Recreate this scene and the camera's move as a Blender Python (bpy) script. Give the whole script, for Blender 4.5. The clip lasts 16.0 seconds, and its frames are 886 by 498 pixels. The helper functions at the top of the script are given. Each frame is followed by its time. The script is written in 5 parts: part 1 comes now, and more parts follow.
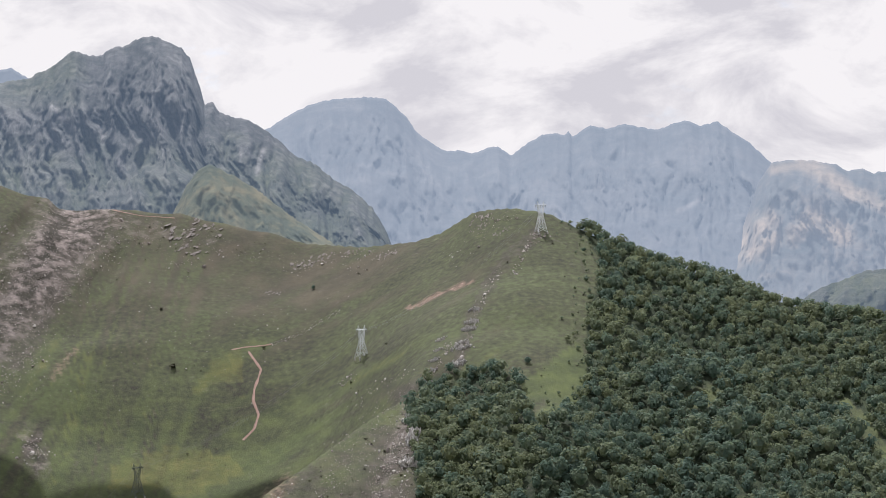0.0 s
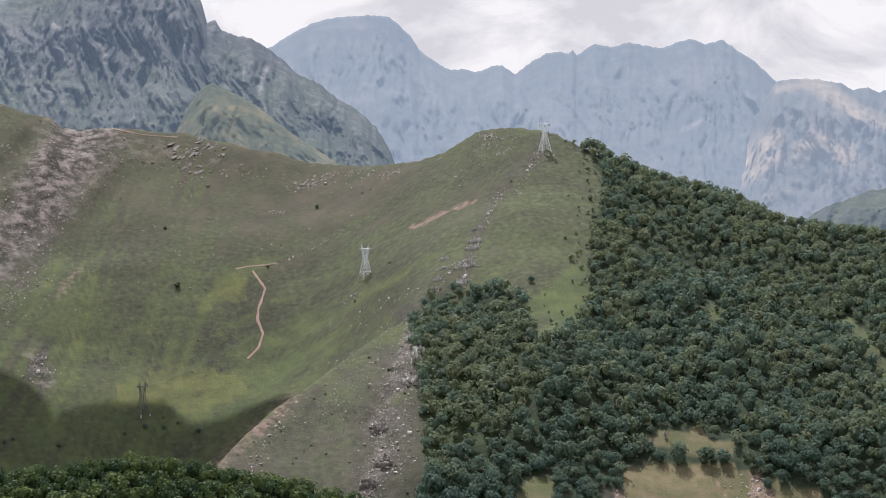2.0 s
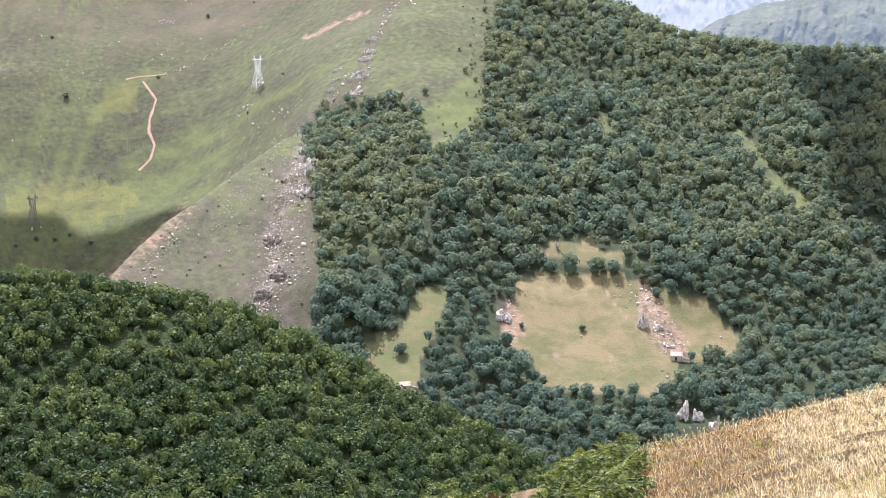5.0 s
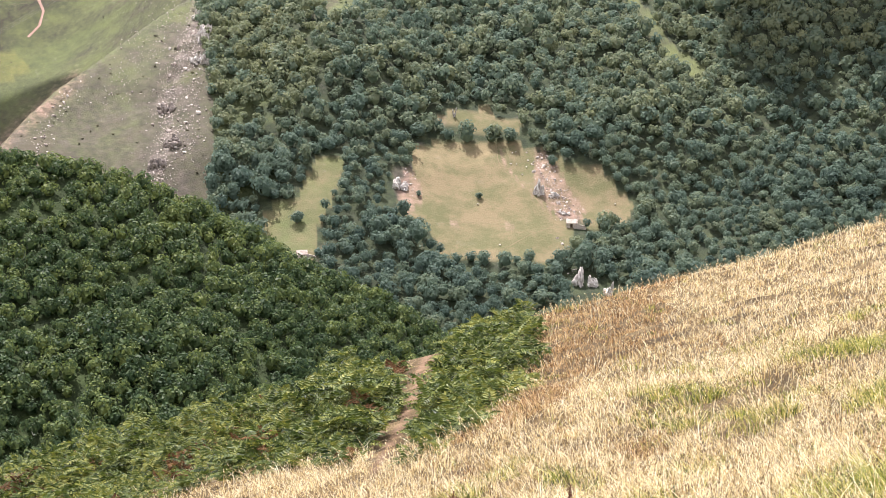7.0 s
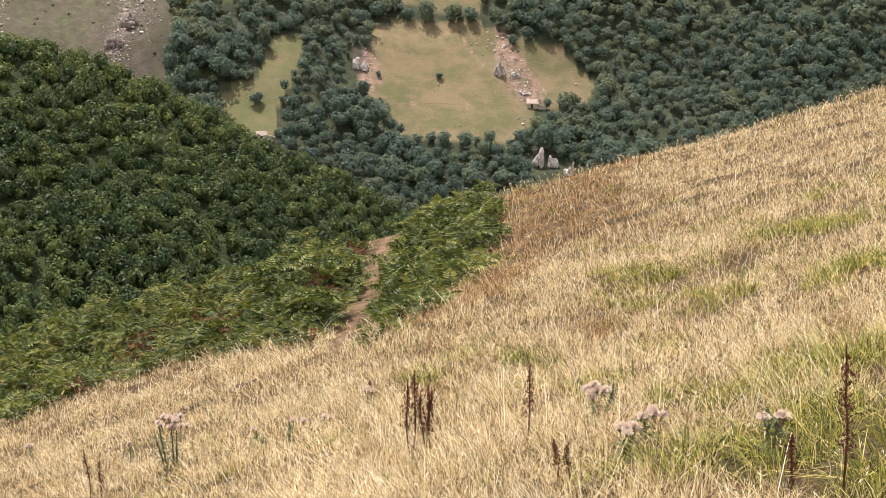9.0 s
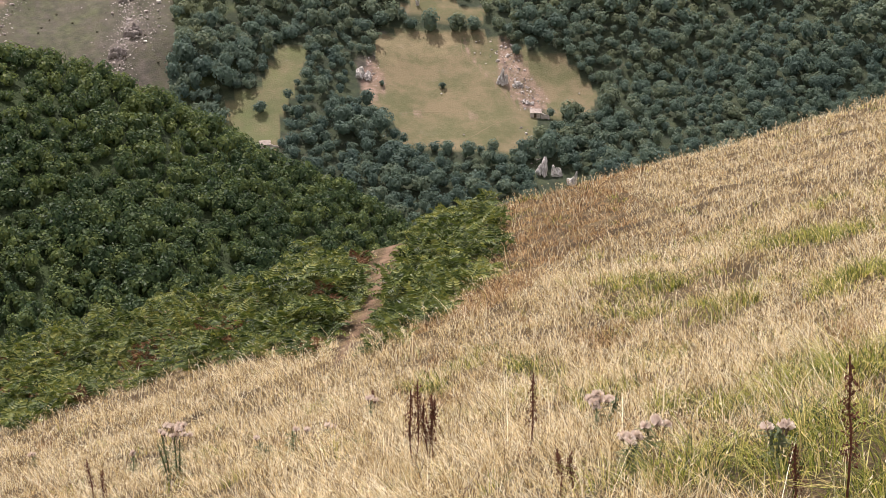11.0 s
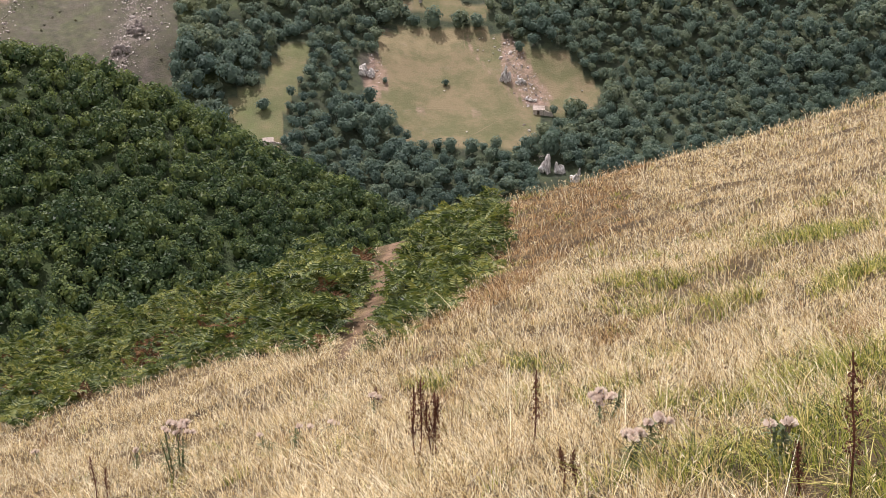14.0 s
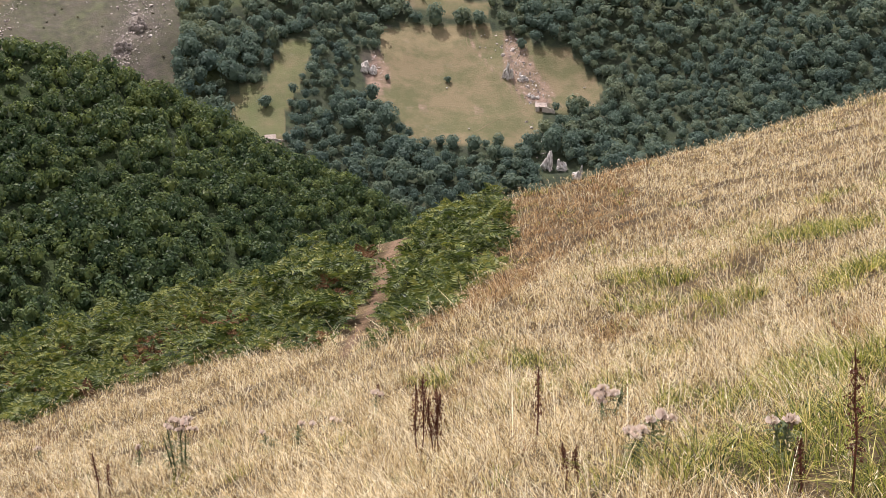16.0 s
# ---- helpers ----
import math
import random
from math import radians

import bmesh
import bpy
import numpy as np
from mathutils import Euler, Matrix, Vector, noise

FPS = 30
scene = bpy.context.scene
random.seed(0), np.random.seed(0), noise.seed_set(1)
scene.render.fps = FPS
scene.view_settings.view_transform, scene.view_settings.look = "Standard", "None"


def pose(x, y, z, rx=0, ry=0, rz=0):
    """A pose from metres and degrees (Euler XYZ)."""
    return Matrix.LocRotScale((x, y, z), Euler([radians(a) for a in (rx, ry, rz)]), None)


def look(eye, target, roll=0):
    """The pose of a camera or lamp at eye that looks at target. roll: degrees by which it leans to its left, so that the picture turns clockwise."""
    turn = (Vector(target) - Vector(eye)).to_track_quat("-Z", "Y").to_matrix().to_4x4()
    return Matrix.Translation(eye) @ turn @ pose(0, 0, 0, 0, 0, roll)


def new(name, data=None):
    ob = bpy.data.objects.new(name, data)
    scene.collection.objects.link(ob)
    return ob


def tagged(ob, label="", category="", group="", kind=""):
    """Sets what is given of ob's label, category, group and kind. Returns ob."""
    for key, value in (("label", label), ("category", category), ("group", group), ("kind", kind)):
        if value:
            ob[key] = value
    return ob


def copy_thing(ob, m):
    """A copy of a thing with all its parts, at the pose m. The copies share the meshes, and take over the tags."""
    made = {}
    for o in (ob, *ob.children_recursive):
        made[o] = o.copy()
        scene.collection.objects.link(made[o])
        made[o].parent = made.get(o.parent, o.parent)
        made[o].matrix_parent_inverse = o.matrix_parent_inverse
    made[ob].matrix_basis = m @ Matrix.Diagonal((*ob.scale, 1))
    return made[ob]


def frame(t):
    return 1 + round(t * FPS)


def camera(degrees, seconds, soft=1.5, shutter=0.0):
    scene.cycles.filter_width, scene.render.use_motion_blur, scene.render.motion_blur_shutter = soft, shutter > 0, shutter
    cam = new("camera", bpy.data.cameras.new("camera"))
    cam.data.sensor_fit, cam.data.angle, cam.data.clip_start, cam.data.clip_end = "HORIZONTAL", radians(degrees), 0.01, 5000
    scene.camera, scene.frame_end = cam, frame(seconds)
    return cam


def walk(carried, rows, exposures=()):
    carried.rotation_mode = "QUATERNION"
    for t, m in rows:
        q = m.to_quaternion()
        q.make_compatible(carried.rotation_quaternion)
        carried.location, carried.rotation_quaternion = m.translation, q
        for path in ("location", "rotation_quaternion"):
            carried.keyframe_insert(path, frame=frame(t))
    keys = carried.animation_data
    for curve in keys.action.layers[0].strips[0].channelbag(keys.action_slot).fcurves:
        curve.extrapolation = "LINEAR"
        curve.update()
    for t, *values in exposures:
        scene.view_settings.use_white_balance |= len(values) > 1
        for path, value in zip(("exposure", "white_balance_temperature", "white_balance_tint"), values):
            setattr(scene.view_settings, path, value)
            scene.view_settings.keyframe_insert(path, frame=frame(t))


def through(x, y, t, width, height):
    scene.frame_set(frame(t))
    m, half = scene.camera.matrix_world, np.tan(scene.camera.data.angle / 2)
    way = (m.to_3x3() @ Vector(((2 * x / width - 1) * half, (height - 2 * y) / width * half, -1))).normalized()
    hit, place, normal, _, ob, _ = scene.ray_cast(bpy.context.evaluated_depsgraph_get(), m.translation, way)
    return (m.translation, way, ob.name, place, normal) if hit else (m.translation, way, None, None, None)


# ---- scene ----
# ---- the viewpoint: a tripod on a steep pasture, tilting down and swinging right ----
EYE = 300.0
cam = camera(30.0, 16.0, soft=0.5)


def view(pan, tilt, roll):
    """The tripod head: bearing to the right, tilt and lean in degrees."""
    return pose(0, 0, EYE, 90 + tilt, 0, -pan) @ pose(0, 0, 0, 0, 0, roll)


PATH = [
    (0, 0.000, 0.038, -0.71), (0.5, 0.061, -0.010, -0.74), (1, 0.050, -0.547, -0.73), (1.5, -0.027, -1.670, -0.70),
    (2, -0.159, -2.758, -0.70), (2.5, -0.329, -4.093, -0.69), (3, -0.543, -5.443, -0.70), (3.5, -0.676, -6.513, -0.72),
    (3.7, 0.032, -6.895, -0.64), (6, 4.740, -11.339, -0.13), (6.5, 5.890, -12.511, 0.05), (7, 7.122, -13.866, 0.26),
    (7.5, 8.092, -15.431, 0.40), (8, 8.136, -16.954, 0.42), (8.5, 8.580, -18.012, 0.47), (11, 8.450, -17.667, 0.47),
    (11.5, 8.446, -17.628, 0.43), (12, 8.395, -17.629, 0.42), (12.5, 8.386, -17.629, 0.42), (13, 8.367, -17.624, 0.43),
    (13.5, 8.357, -17.691, 0.43), (14, 8.340, -17.767, 0.43), (14.5, 8.338, -17.810, 0.42), (15, 8.304, -17.848, 0.41),
    (15.5, 8.297, -17.891, 0.41), (16, 8.260, -17.869, 0.40)]
EXPOSURES = [(0, 0.05, 5950, 14), (2.5, 0.12, 5850, 14), (3.5, 0.72, 5800, 17), (6.0, 1.2, 6150, 19), (7.2, 1.12, 6400, 20), (8.0, 0.85, 6750, 21), (8.5, 0.72, 6850, 21), (11, 0.47, 6500, 22), (16, 0.47, 6400, 22)]

# ---- light: high sun ahead to the left, between broken clouds ----
SUN_BEARING, SUN_HEIGHT = -18.0, 60.0
world = bpy.data.worlds.new("sky")
scene.world = world
world.use_nodes = True


def build_world():
    nt = world.node_tree
    n, l = nt.nodes, nt.links
    n.clear()
    out = n.new("ShaderNodeOutputWorld")
    sky = n.new("ShaderNodeTexSky")
    sky.sky_type, sky.sun_disc = "NISHITA", False
    sky.sun_elevation, sky.sun_rotation = radians(SUN_HEIGHT), radians(SUN_BEARING)
    sky.altitude, sky.dust_density = 1200, 2.0
    blue = n.new("ShaderNodeBackground")
    blue.inputs[1].default_value = 0.15
    l.new(sky.outputs[0], blue.inputs[0])
    co = n.new("ShaderNodeTexCoord")
    mp = n.new("ShaderNodeMapping")
    mp.inputs["Scale"].default_value = (1, 1, 1.9)
    mp.inputs["Location"].default_value = (3.1, 1.7, 0.4)
    l.new(co.outputs["Generated"], mp.inputs[0])
    cover = n.new("ShaderNodeTexNoise")
    cover.inputs["Scale"].default_value, cover.inputs["Detail"].default_value = 7.0, 9.0
    cover.inputs["Roughness"].default_value, cover.inputs["Distortion"].default_value = 0.55, 0.15
    l.new(mp.outputs[0], cover.inputs["Vector"])
    mask = n.new("ShaderNodeMapRange")
    mask.inputs[1].default_value, mask.inputs[2].default_value = 0.15, 0.36
    # cloud stands in front of cloud towards the horizon; overhead the gaps open
    split = n.new("ShaderNodeSeparateXYZ")
    l.new(co.outputs["Generated"], split.inputs[0])
    gaps = n.new("ShaderNodeMapRange")
    gaps.inputs[1].default_value, gaps.inputs[2].default_value, gaps.inputs[3].default_value, gaps.inputs[4].default_value = 0.12, 0.6, 0.0, 0.22
    l.new(split.outputs[2], gaps.inputs[0])
    less = n.new("ShaderNodeMath")
    less.operation = "SUBTRACT"
    l.new(cover.outputs[0], less.inputs[0])
    l.new(gaps.outputs[0], less.inputs[1])
    l.new(less.outputs[0], mask.inputs[0])
    tone = n.new("ShaderNodeTexNoise")
    tone.inputs["Scale"].default_value, tone.inputs["Detail"].default_value = 9.0, 8.0
    tone.inputs["Roughness"].default_value, tone.inputs["Distortion"].default_value = 0.60, 0.45
    l.new(mp.outputs[0], tone.inputs["Vector"])
    ramp = n.new("ShaderNodeValToRGB")
    ramp.color_ramp.elements[0].position, ramp.color_ramp.elements[0].color = 0.40, (0.72, 0.68, 0.66, 1)
    ramp.color_ramp.elements[1].position, ramp.color_ramp.elements[1].color = 0.55, (1.0, 0.94, 0.865, 1)
    l.new(tone.outputs[0], ramp.inputs[0])
    cloud = n.new("ShaderNodeBackground")
    cloud.inputs[1].default_value = 0.92
    l.new(ramp.outputs[0], cloud.inputs[0])
    mix = n.new("ShaderNodeMixShader")
    l.new(mask.outputs[0], mix.inputs[0])
    l.new(blue.outputs[0], mix.inputs[1])
    l.new(cloud.outputs[0], mix.inputs[2])
    l.new(mix.outputs[0], out.inputs[0])


build_world()
lamp = bpy.data.lights.new("sun", "SUN")
lamp.energy, lamp.angle, lamp.color = 5.0, radians(0.6), (1.0, 0.95, 0.87)
sun = new("sun", lamp)
_a, _h = radians(SUN_BEARING), radians(SUN_HEIGHT)
TO_SUN = Vector((math.sin(_a) * math.cos(_h), math.cos(_a) * math.cos(_h), math.sin(_h)))
sun.matrix_world = look(TO_SUN * 900 + Vector((0, 0, EYE)), (0, 0, EYE))


# ---- materials ----
def material(name, colours, scale=1.0, detail=6, rough=0.9, bump=0.3, bump_scale=None, stops=None, island=0.0, fine=0.0, haze_glow=None, spec=0.2, through=0.0, tone=0.0):
    """A procedural surface: a ramp of colours over noise at two scales, with relief. island: how far single pieces differ."""
    m = bpy.data.materials.new(name)
    m.use_nodes = True
    nt = m.node_tree
    n, l = nt.nodes, nt.links
    b = n["Principled BSDF"]
    b.inputs["Roughness"].default_value = rough
    b.inputs["Specular IOR Level"].default_value = spec
    geo = n.new("ShaderNodeNewGeometry")
    co = n.new("ShaderNodeTexCoord")
    tex = n.new("ShaderNodeTexNoise")
    tex.inputs["Scale"].default_value, tex.inputs["Detail"].default_value = scale, detail
    tex.inputs["Roughness"].default_value = 0.62
    l.new(co.outputs["Object"], tex.inputs["Vector"])
    value = tex.outputs[0]
    if fine:
        t2 = n.new("ShaderNodeTexNoise")
        t2.inputs["Scale"].default_value, t2.inputs["Detail"].default_value = scale * fine, 4
        l.new(co.outputs["Object"], t2.inputs["Vector"])
        mx = n.new("ShaderNodeMath")
        mx.operation = "MULTIPLY_ADD"
        l.new(t2.outputs[0], mx.inputs[0])
        mx.inputs[1].default_value = 0.5
        half = n.new("ShaderNodeMath")
        half.operation = "MULTIPLY"
        half.inputs[1].default_value = 0.5
        l.new(value, half.inputs[0])
        l.new(half.outputs[0], mx.inputs[2])
        value = mx.outputs[0]
    if island:
        a = n.new("ShaderNodeMath")
        a.operation = "MULTIPLY_ADD"
        l.new(geo.outputs["Random Per Island"], a.inputs[0])
        a.inputs[1].default_value = island
        s = n.new("ShaderNodeMath")
        s.operation = "MULTIPLY_ADD"
        l.new(value, s.inputs[0])
        s.inputs[1].default_value, s.inputs[2].default_value = 1 - island - tone, 0.0
        l.new(s.outputs[0], a.inputs[2])
        value = a.outputs[0]
    if tone:
        at = n.new("ShaderNodeAttribute")
        at.attribute_name = "tone"
        k = n.new("ShaderNodeMath")
        k.operation = "MULTIPLY_ADD"
        k.inputs[1].default_value = tone
        l.new(at.outputs["Fac"], k.inputs[0])
        l.new(value, k.inputs[2])
        value = k.outputs[0]
    ramp = n.new("ShaderNodeValToRGB")
    el = ramp.color_ramp.elements
    stops = stops or [0.3 + 0.4 * i / max(1, len(colours) - 1) for i in range(len(colours))]
    while len(el) < len(colours):
        el.new(0.5)
    for e, p, c in zip(el, stops, colours):
        e.position, e.color = p, (*c, 1)
    l.new(value, ramp.inputs[0])
    l.new(ramp.outputs[0], b.inputs["Base Color"])
    if bump:
        bt = n.new("ShaderNodeTexNoise")
        bt.inputs["Scale"].default_value, bt.inputs["Detail"].default_value = bump_scale or scale * 4, 8
        bt.inputs["Roughness"].default_value = 0.65
        l.new(co.outputs["Object"], bt.inputs["Vector"])
        bp = n.new("ShaderNodeBump")
        bp.inputs["Strength"].default_value, bp.inputs["Distance"].default_value = bump, 2.0 / (bump_scale or scale * 4)
        l.new(bt.outputs[0], bp.inputs["Height"])
        l.new(bp.outputs[0], b.inputs["Normal"])
    # emission that stands in for haze before distant mountains
    if haze_glow:
        b.inputs["Emission Color"].default_value = (*haze_glow, 1)
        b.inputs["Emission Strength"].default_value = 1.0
    if through:
        tr = n.new("ShaderNodeBsdfTranslucent")
        l.new(ramp.outputs[0], tr.inputs[0])
        mixer = n.new("ShaderNodeMixShader")
        mixer.inputs[0].default_value = through
        l.new(b.outputs[0], mixer.inputs[1])
        l.new(tr.outputs[0], mixer.inputs[2])
        l.new(mixer.outputs[0], n["Material Output"].inputs[0])
    return m


def overlay(m, attribute, colours, scale, edge=0.35, stops=(0.35, 0.65)):
    """Lays another ground cover over a material where the mesh carries that attribute, with a ragged edge."""
    nt = m.node_tree
    n, l = nt.nodes, nt.links
    b = n["Principled BSDF"]
    under = b.inputs["Base Color"].links[0].from_socket
    at = n.new("ShaderNodeAttribute")
    at.attribute_name = attribute
    co = n.new("ShaderNodeTexCoord")
    tex = n.new("ShaderNodeTexNoise")
    tex.inputs["Scale"].default_value, tex.inputs["Detail"].default_value = scale, 6
    tex.inputs["Roughness"].default_value = 0.7
    l.new(co.outputs["Object"], tex.inputs["Vector"])
    ramp = n.new("ShaderNodeValToRGB")
    ramp.color_ramp.elements[0].position, ramp.color_ramp.elements[0].color = stops[0], (*colours[0], 1)
    ramp.color_ramp.elements[1].position, ramp.color_ramp.elements[1].color = stops[1], (*colours[1], 1)
    l.new(tex.outputs[0], ramp.inputs[0])
    add = n.new("ShaderNodeMath")
    add.operation = "ADD"
    l.new(at.outputs["Fac"], add.inputs[0])
    l.new(tex.outputs[0], add.inputs[1])
    rag = n.new("ShaderNodeMapRange")
    rag.inputs[1].default_value, rag.inputs[2].default_value = 1.0 - edge / 2, 1.0 + edge / 2
    l.new(add.outputs[0], rag.inputs[0])
    mix = n.new("ShaderNodeMix")
    mix.data_type = "RGBA"
    l.new(rag.outputs[0], mix.inputs["Factor"])
    l.new(under, mix.inputs["A"])
    l.new(ramp.outputs[0], mix.inputs["B"])
    l.new(mix.outputs["Result"], b.inputs["Base Color"])


M = {
    "near_soil": material("dry_turf", [(0.022, 0.014, 0.006), (0.075, 0.052, 0.023), (0.24, 0.18, 0.09)], 1.2, 8, 0.95, 0.8, 30, fine=30, stops=[0.36, 0.5, 0.66]),
    "wood_floor": material("wood_floor", [(0.015, 0.024, 0.010), (0.04, 0.06, 0.02)], 0.1, 6, 0.95, 0.4),
    # turf greens greyed and slightly blued: modest haze put into the colour
    "hill": material("hill_turf", [(0.052, 0.050, 0.036), (0.078, 0.084, 0.046), (0.105, 0.122, 0.058)], 0.010, 10, 0.95, 0.5, 1.1, fine=22, stops=[0.37, 0.5, 0.63]),
    # beech green shifted blue: distance haze is put into the leaf colour
    "far_leaf": material("hazy_beech_leaves", [(0.064, 0.110, 0.098), (0.126, 0.182, 0.134), (0.225, 0.245, 0.128)], 0.012, 4, 0.6, 0, island=0.16, tone=0.58, stops=[0.10, 0.5, 0.90], through=0.46, spec=0.15),
    "ridge_leaf": material("hazel_leaves", [(0.020, 0.044, 0.024), (0.062, 0.100, 0.040), (0.185, 0.225, 0.062)], 0.03, 4, 0.5, 0, island=0.30, tone=0.45, stops=[0.15, 0.5, 0.88], through=0.34, spec=0.12),
    "dry_grass": material("straw", [(0.10, 0.060, 0.022), (0.49, 0.36, 0.155), (0.83, 0.67, 0.355), (1.0, 0.93, 0.67)], 0.25, 4, 0.5, 0, island=0.85, stops=[0.22, 0.40, 0.60, 0.80], through=0.36, spec=0.35),
    "brown_grass": material("withered_grass", [(0.06, 0.03, 0.012), (0.22, 0.125, 0.05), (0.46, 0.29, 0.13), (0.72, 0.52, 0.28)], 0.25, 4, 0.6, 0, island=0.85, stops=[0.20, 0.42, 0.66, 0.88], through=0.3, spec=0.2),
    "green_grass": material("green_grass", [(0.030, 0.050, 0.010), (0.15, 0.185, 0.028), (0.36, 0.38, 0.06), (0.78, 0.66, 0.26)], 0.5, 4, 0.5, 0, island=0.85, stops=[0.18, 0.42, 0.68, 0.90], through=0.36, spec=0.3),
    "fern": material("bracken", [(0.016, 0.034, 0.007), (0.078, 0.114, 0.022), (0.260, 0.270, 0.056)], 0.45, 4, 0.55, 0, island=0.35, tone=0.30, stops=[0.2, 0.48, 0.82], through=0.22, spec=0.3),
    # nearer peak and cliffs: rock colours plus a faint bluish emission for haze
    "peak": material("hazed_limestone_peak", [(0.042, 0.047, 0.040), (0.070, 0.070, 0.064), (0.112, 0.108, 0.102)], 0.012, 10, 0.95, 0.4, 0.05, fine=5, haze_glow=(0.072, 0.094, 0.122)),
    # far ranges: dark rock under blue-grey emission painted as airlight
    "far_peak": material("hazed_far_range", [(0.040, 0.045, 0.045), (0.054, 0.054, 0.052), (0.072, 0.070, 0.066)], 0.004, 10, 0.95, 0.15, 0.02, fine=7, haze_glow=(0.216, 0.258, 0.312)),
    "tan_peak": material("hazed_pale_range", [(0.040, 0.048, 0.044), (0.060, 0.060, 0.054), (0.090, 0.080, 0.066)], 0.0040, 10, 0.95, 0.15, 0.02, fine=9, haze_glow=(0.214, 0.252, 0.302), stops=[0.35, 0.5, 0.66]),
    # pasture colours with the same kind of haze emission
    "spur_peak": material("hazed_pasture_spur", [(0.034, 0.044, 0.030), (0.066, 0.072, 0.040), (0.150, 0.128, 0.066)], 0.008, 9, 0.95, 0.3, 0.08, fine=6, haze_glow=(0.078, 0.096, 0.106), stops=[0.32, 0.46, 0.60]),
    "limestone": material("limestone", [(0.22, 0.20, 0.18), (0.52, 0.49, 0.45), (0.82, 0.80, 0.77)], 0.5, 9, 0.9, 1.0, 1.2, fine=6, stops=[0.36, 0.5, 0.6]),
    "crag": material("grey_crag", [(0.10, 0.088, 0.078), (0.21, 0.185, 0.165), (0.38, 0.345, 0.315)], 0.25, 8, 0.95, 0.8, 1.0, fine=8),
    "heather": material("heather", [(0.040, 0.045, 0.026), (0.075, 0.070, 0.045), (0.115, 0.105, 0.060)], 0.02, 4, 0.9, 0, island=0.2, tone=0.5, stops=[0.15, 0.5, 0.85], through=0.2),
    "rust_fern": material("dead_bracken", [(0.055, 0.030, 0.014), (0.145, 0.075, 0.032), (0.27, 0.16, 0.075)], 0.45, 4, 0.8, 0, island=0.35, tone=0.3, stops=[0.2, 0.5, 0.82], through=0.15),
    "worn_turf": material("worn_turf", [(0.135, 0.115, 0.062), (0.20, 0.165, 0.10)], 0.5, 6, 0.95, 0.3, fine=4),
    "stones": material("field_stones", [(0.18, 0.15, 0.13), (0.46, 0.41, 0.37), (0.80, 0.75, 0.70)], 0.2, 5, 0.9, 0.4, 1.5, island=0.6, stops=[0.15, 0.5, 0.9]),
    "trail": material("trodden_earth", [(0.19, 0.120, 0.095), (0.34, 0.225, 0.18), (0.48, 0.35, 0.29)], 0.5, 7, 0.95, 0.6, fine=5),
    "steel": material("galvanised_steel", [(0.70, 0.72, 0.73), (0.84, 0.86, 0.87)], 0.4, 5, 0.5, 0, spec=0.5),
    # third pylon: green-painted steel, darkened further for the shade it stands in
    "dull_steel": material("shaded_green_steel", [(0.10, 0.12, 0.11), (0.17, 0.19, 0.175)], 0.4, 5, 0.7, 0),
    "cable": material("weathered_cable", [(0.20, 0.21, 0.21), (0.30, 0.31, 0.31)], 0.2, 4, 0.5, 0),
    "concrete": material("concrete", [(0.40, 0.38, 0.35), (0.55, 0.53, 0.49)], 0.8, 6, 0.9, 0.3),
    "dry_stone": material("dry_stone", [(0.28, 0.24, 0.20), (0.48, 0.43, 0.37), (0.66, 0.61, 0.54)], 0.9, 7, 0.95, 0.8, 2.5, fine=4),
    "roof": material("stone_slates", [(0.34, 0.28, 0.24), (0.52, 0.44, 0.38), (0.68, 0.60, 0.53)], 0.8, 6, 0.9, 0.6, 2.0, fine=4),
    "dark_wood": material("weathered_oak", [(0.05, 0.035, 0.025), (0.10, 0.075, 0.05)], 1.2, 6, 0.85, 0.4),
    "bark": material("bark", [(0.06, 0.05, 0.04), (0.14, 0.12, 0.10)], 1.5, 7, 0.95, 0.7),
    "dock": material("dead_dock", [(0.050, 0.018, 0.012), (0.11, 0.042, 0.026), (0.19, 0.085, 0.05)], 9.0, 5, 0.85, 0.4, 60),
    "thistle_green": material("thistle_leaf", [(0.06, 0.085, 0.04), (0.14, 0.17, 0.08), (0.26, 0.24, 0.13)], 7.0, 5, 0.75, 0.2, 60, through=0.2),
    "thistle_bur": material("thistle_bur", [(0.12, 0.09, 0.07), (0.26, 0.20, 0.16)], 20, 5, 0.9, 0.4, 90),
    "thistle_down": material("thistle_down", [(0.62, 0.50, 0.42), (0.92, 0.84, 0.74)], 30, 5, 0.95, 0.4, 120, through=0.2),
    "wool": material("wool", [(0.55, 0.52, 0.45), (0.72, 0.70, 0.64)], 6, 5, 0.95, 0.4, 20),
    "hide": material("dark_hide", [(0.05, 0.045, 0.04), (0.09, 0.08, 0.07)], 6, 5, 0.9, 0.2),
    "cloud": material("cumulus", [(0.78, 0.78, 0.80), (0.86, 0.86, 0.86)], 0.01, 6, 1.0, 0, spec=0.0),
}
overlay(M["near_soil"], "bare", ((0.10, 0.060, 0.038), (0.27, 0.175, 0.115)), 3.0, 0.7)
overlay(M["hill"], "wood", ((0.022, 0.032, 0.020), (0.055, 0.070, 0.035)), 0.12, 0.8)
overlay(M["hill"], "heath", ((0.070, 0.062, 0.046), (0.112, 0.098, 0.066)), 0.03, 0.6)
overlay(M["hill"], "scree", ((0.038, 0.036, 0.028), (0.120, 0.102, 0.086)), 0.16, 0.9)
overlay(M["hill"], "meadow", ((0.108, 0.110, 0.052), (0.180, 0.146, 0.084)), 0.05, 0.6, (0.40, 0.60))
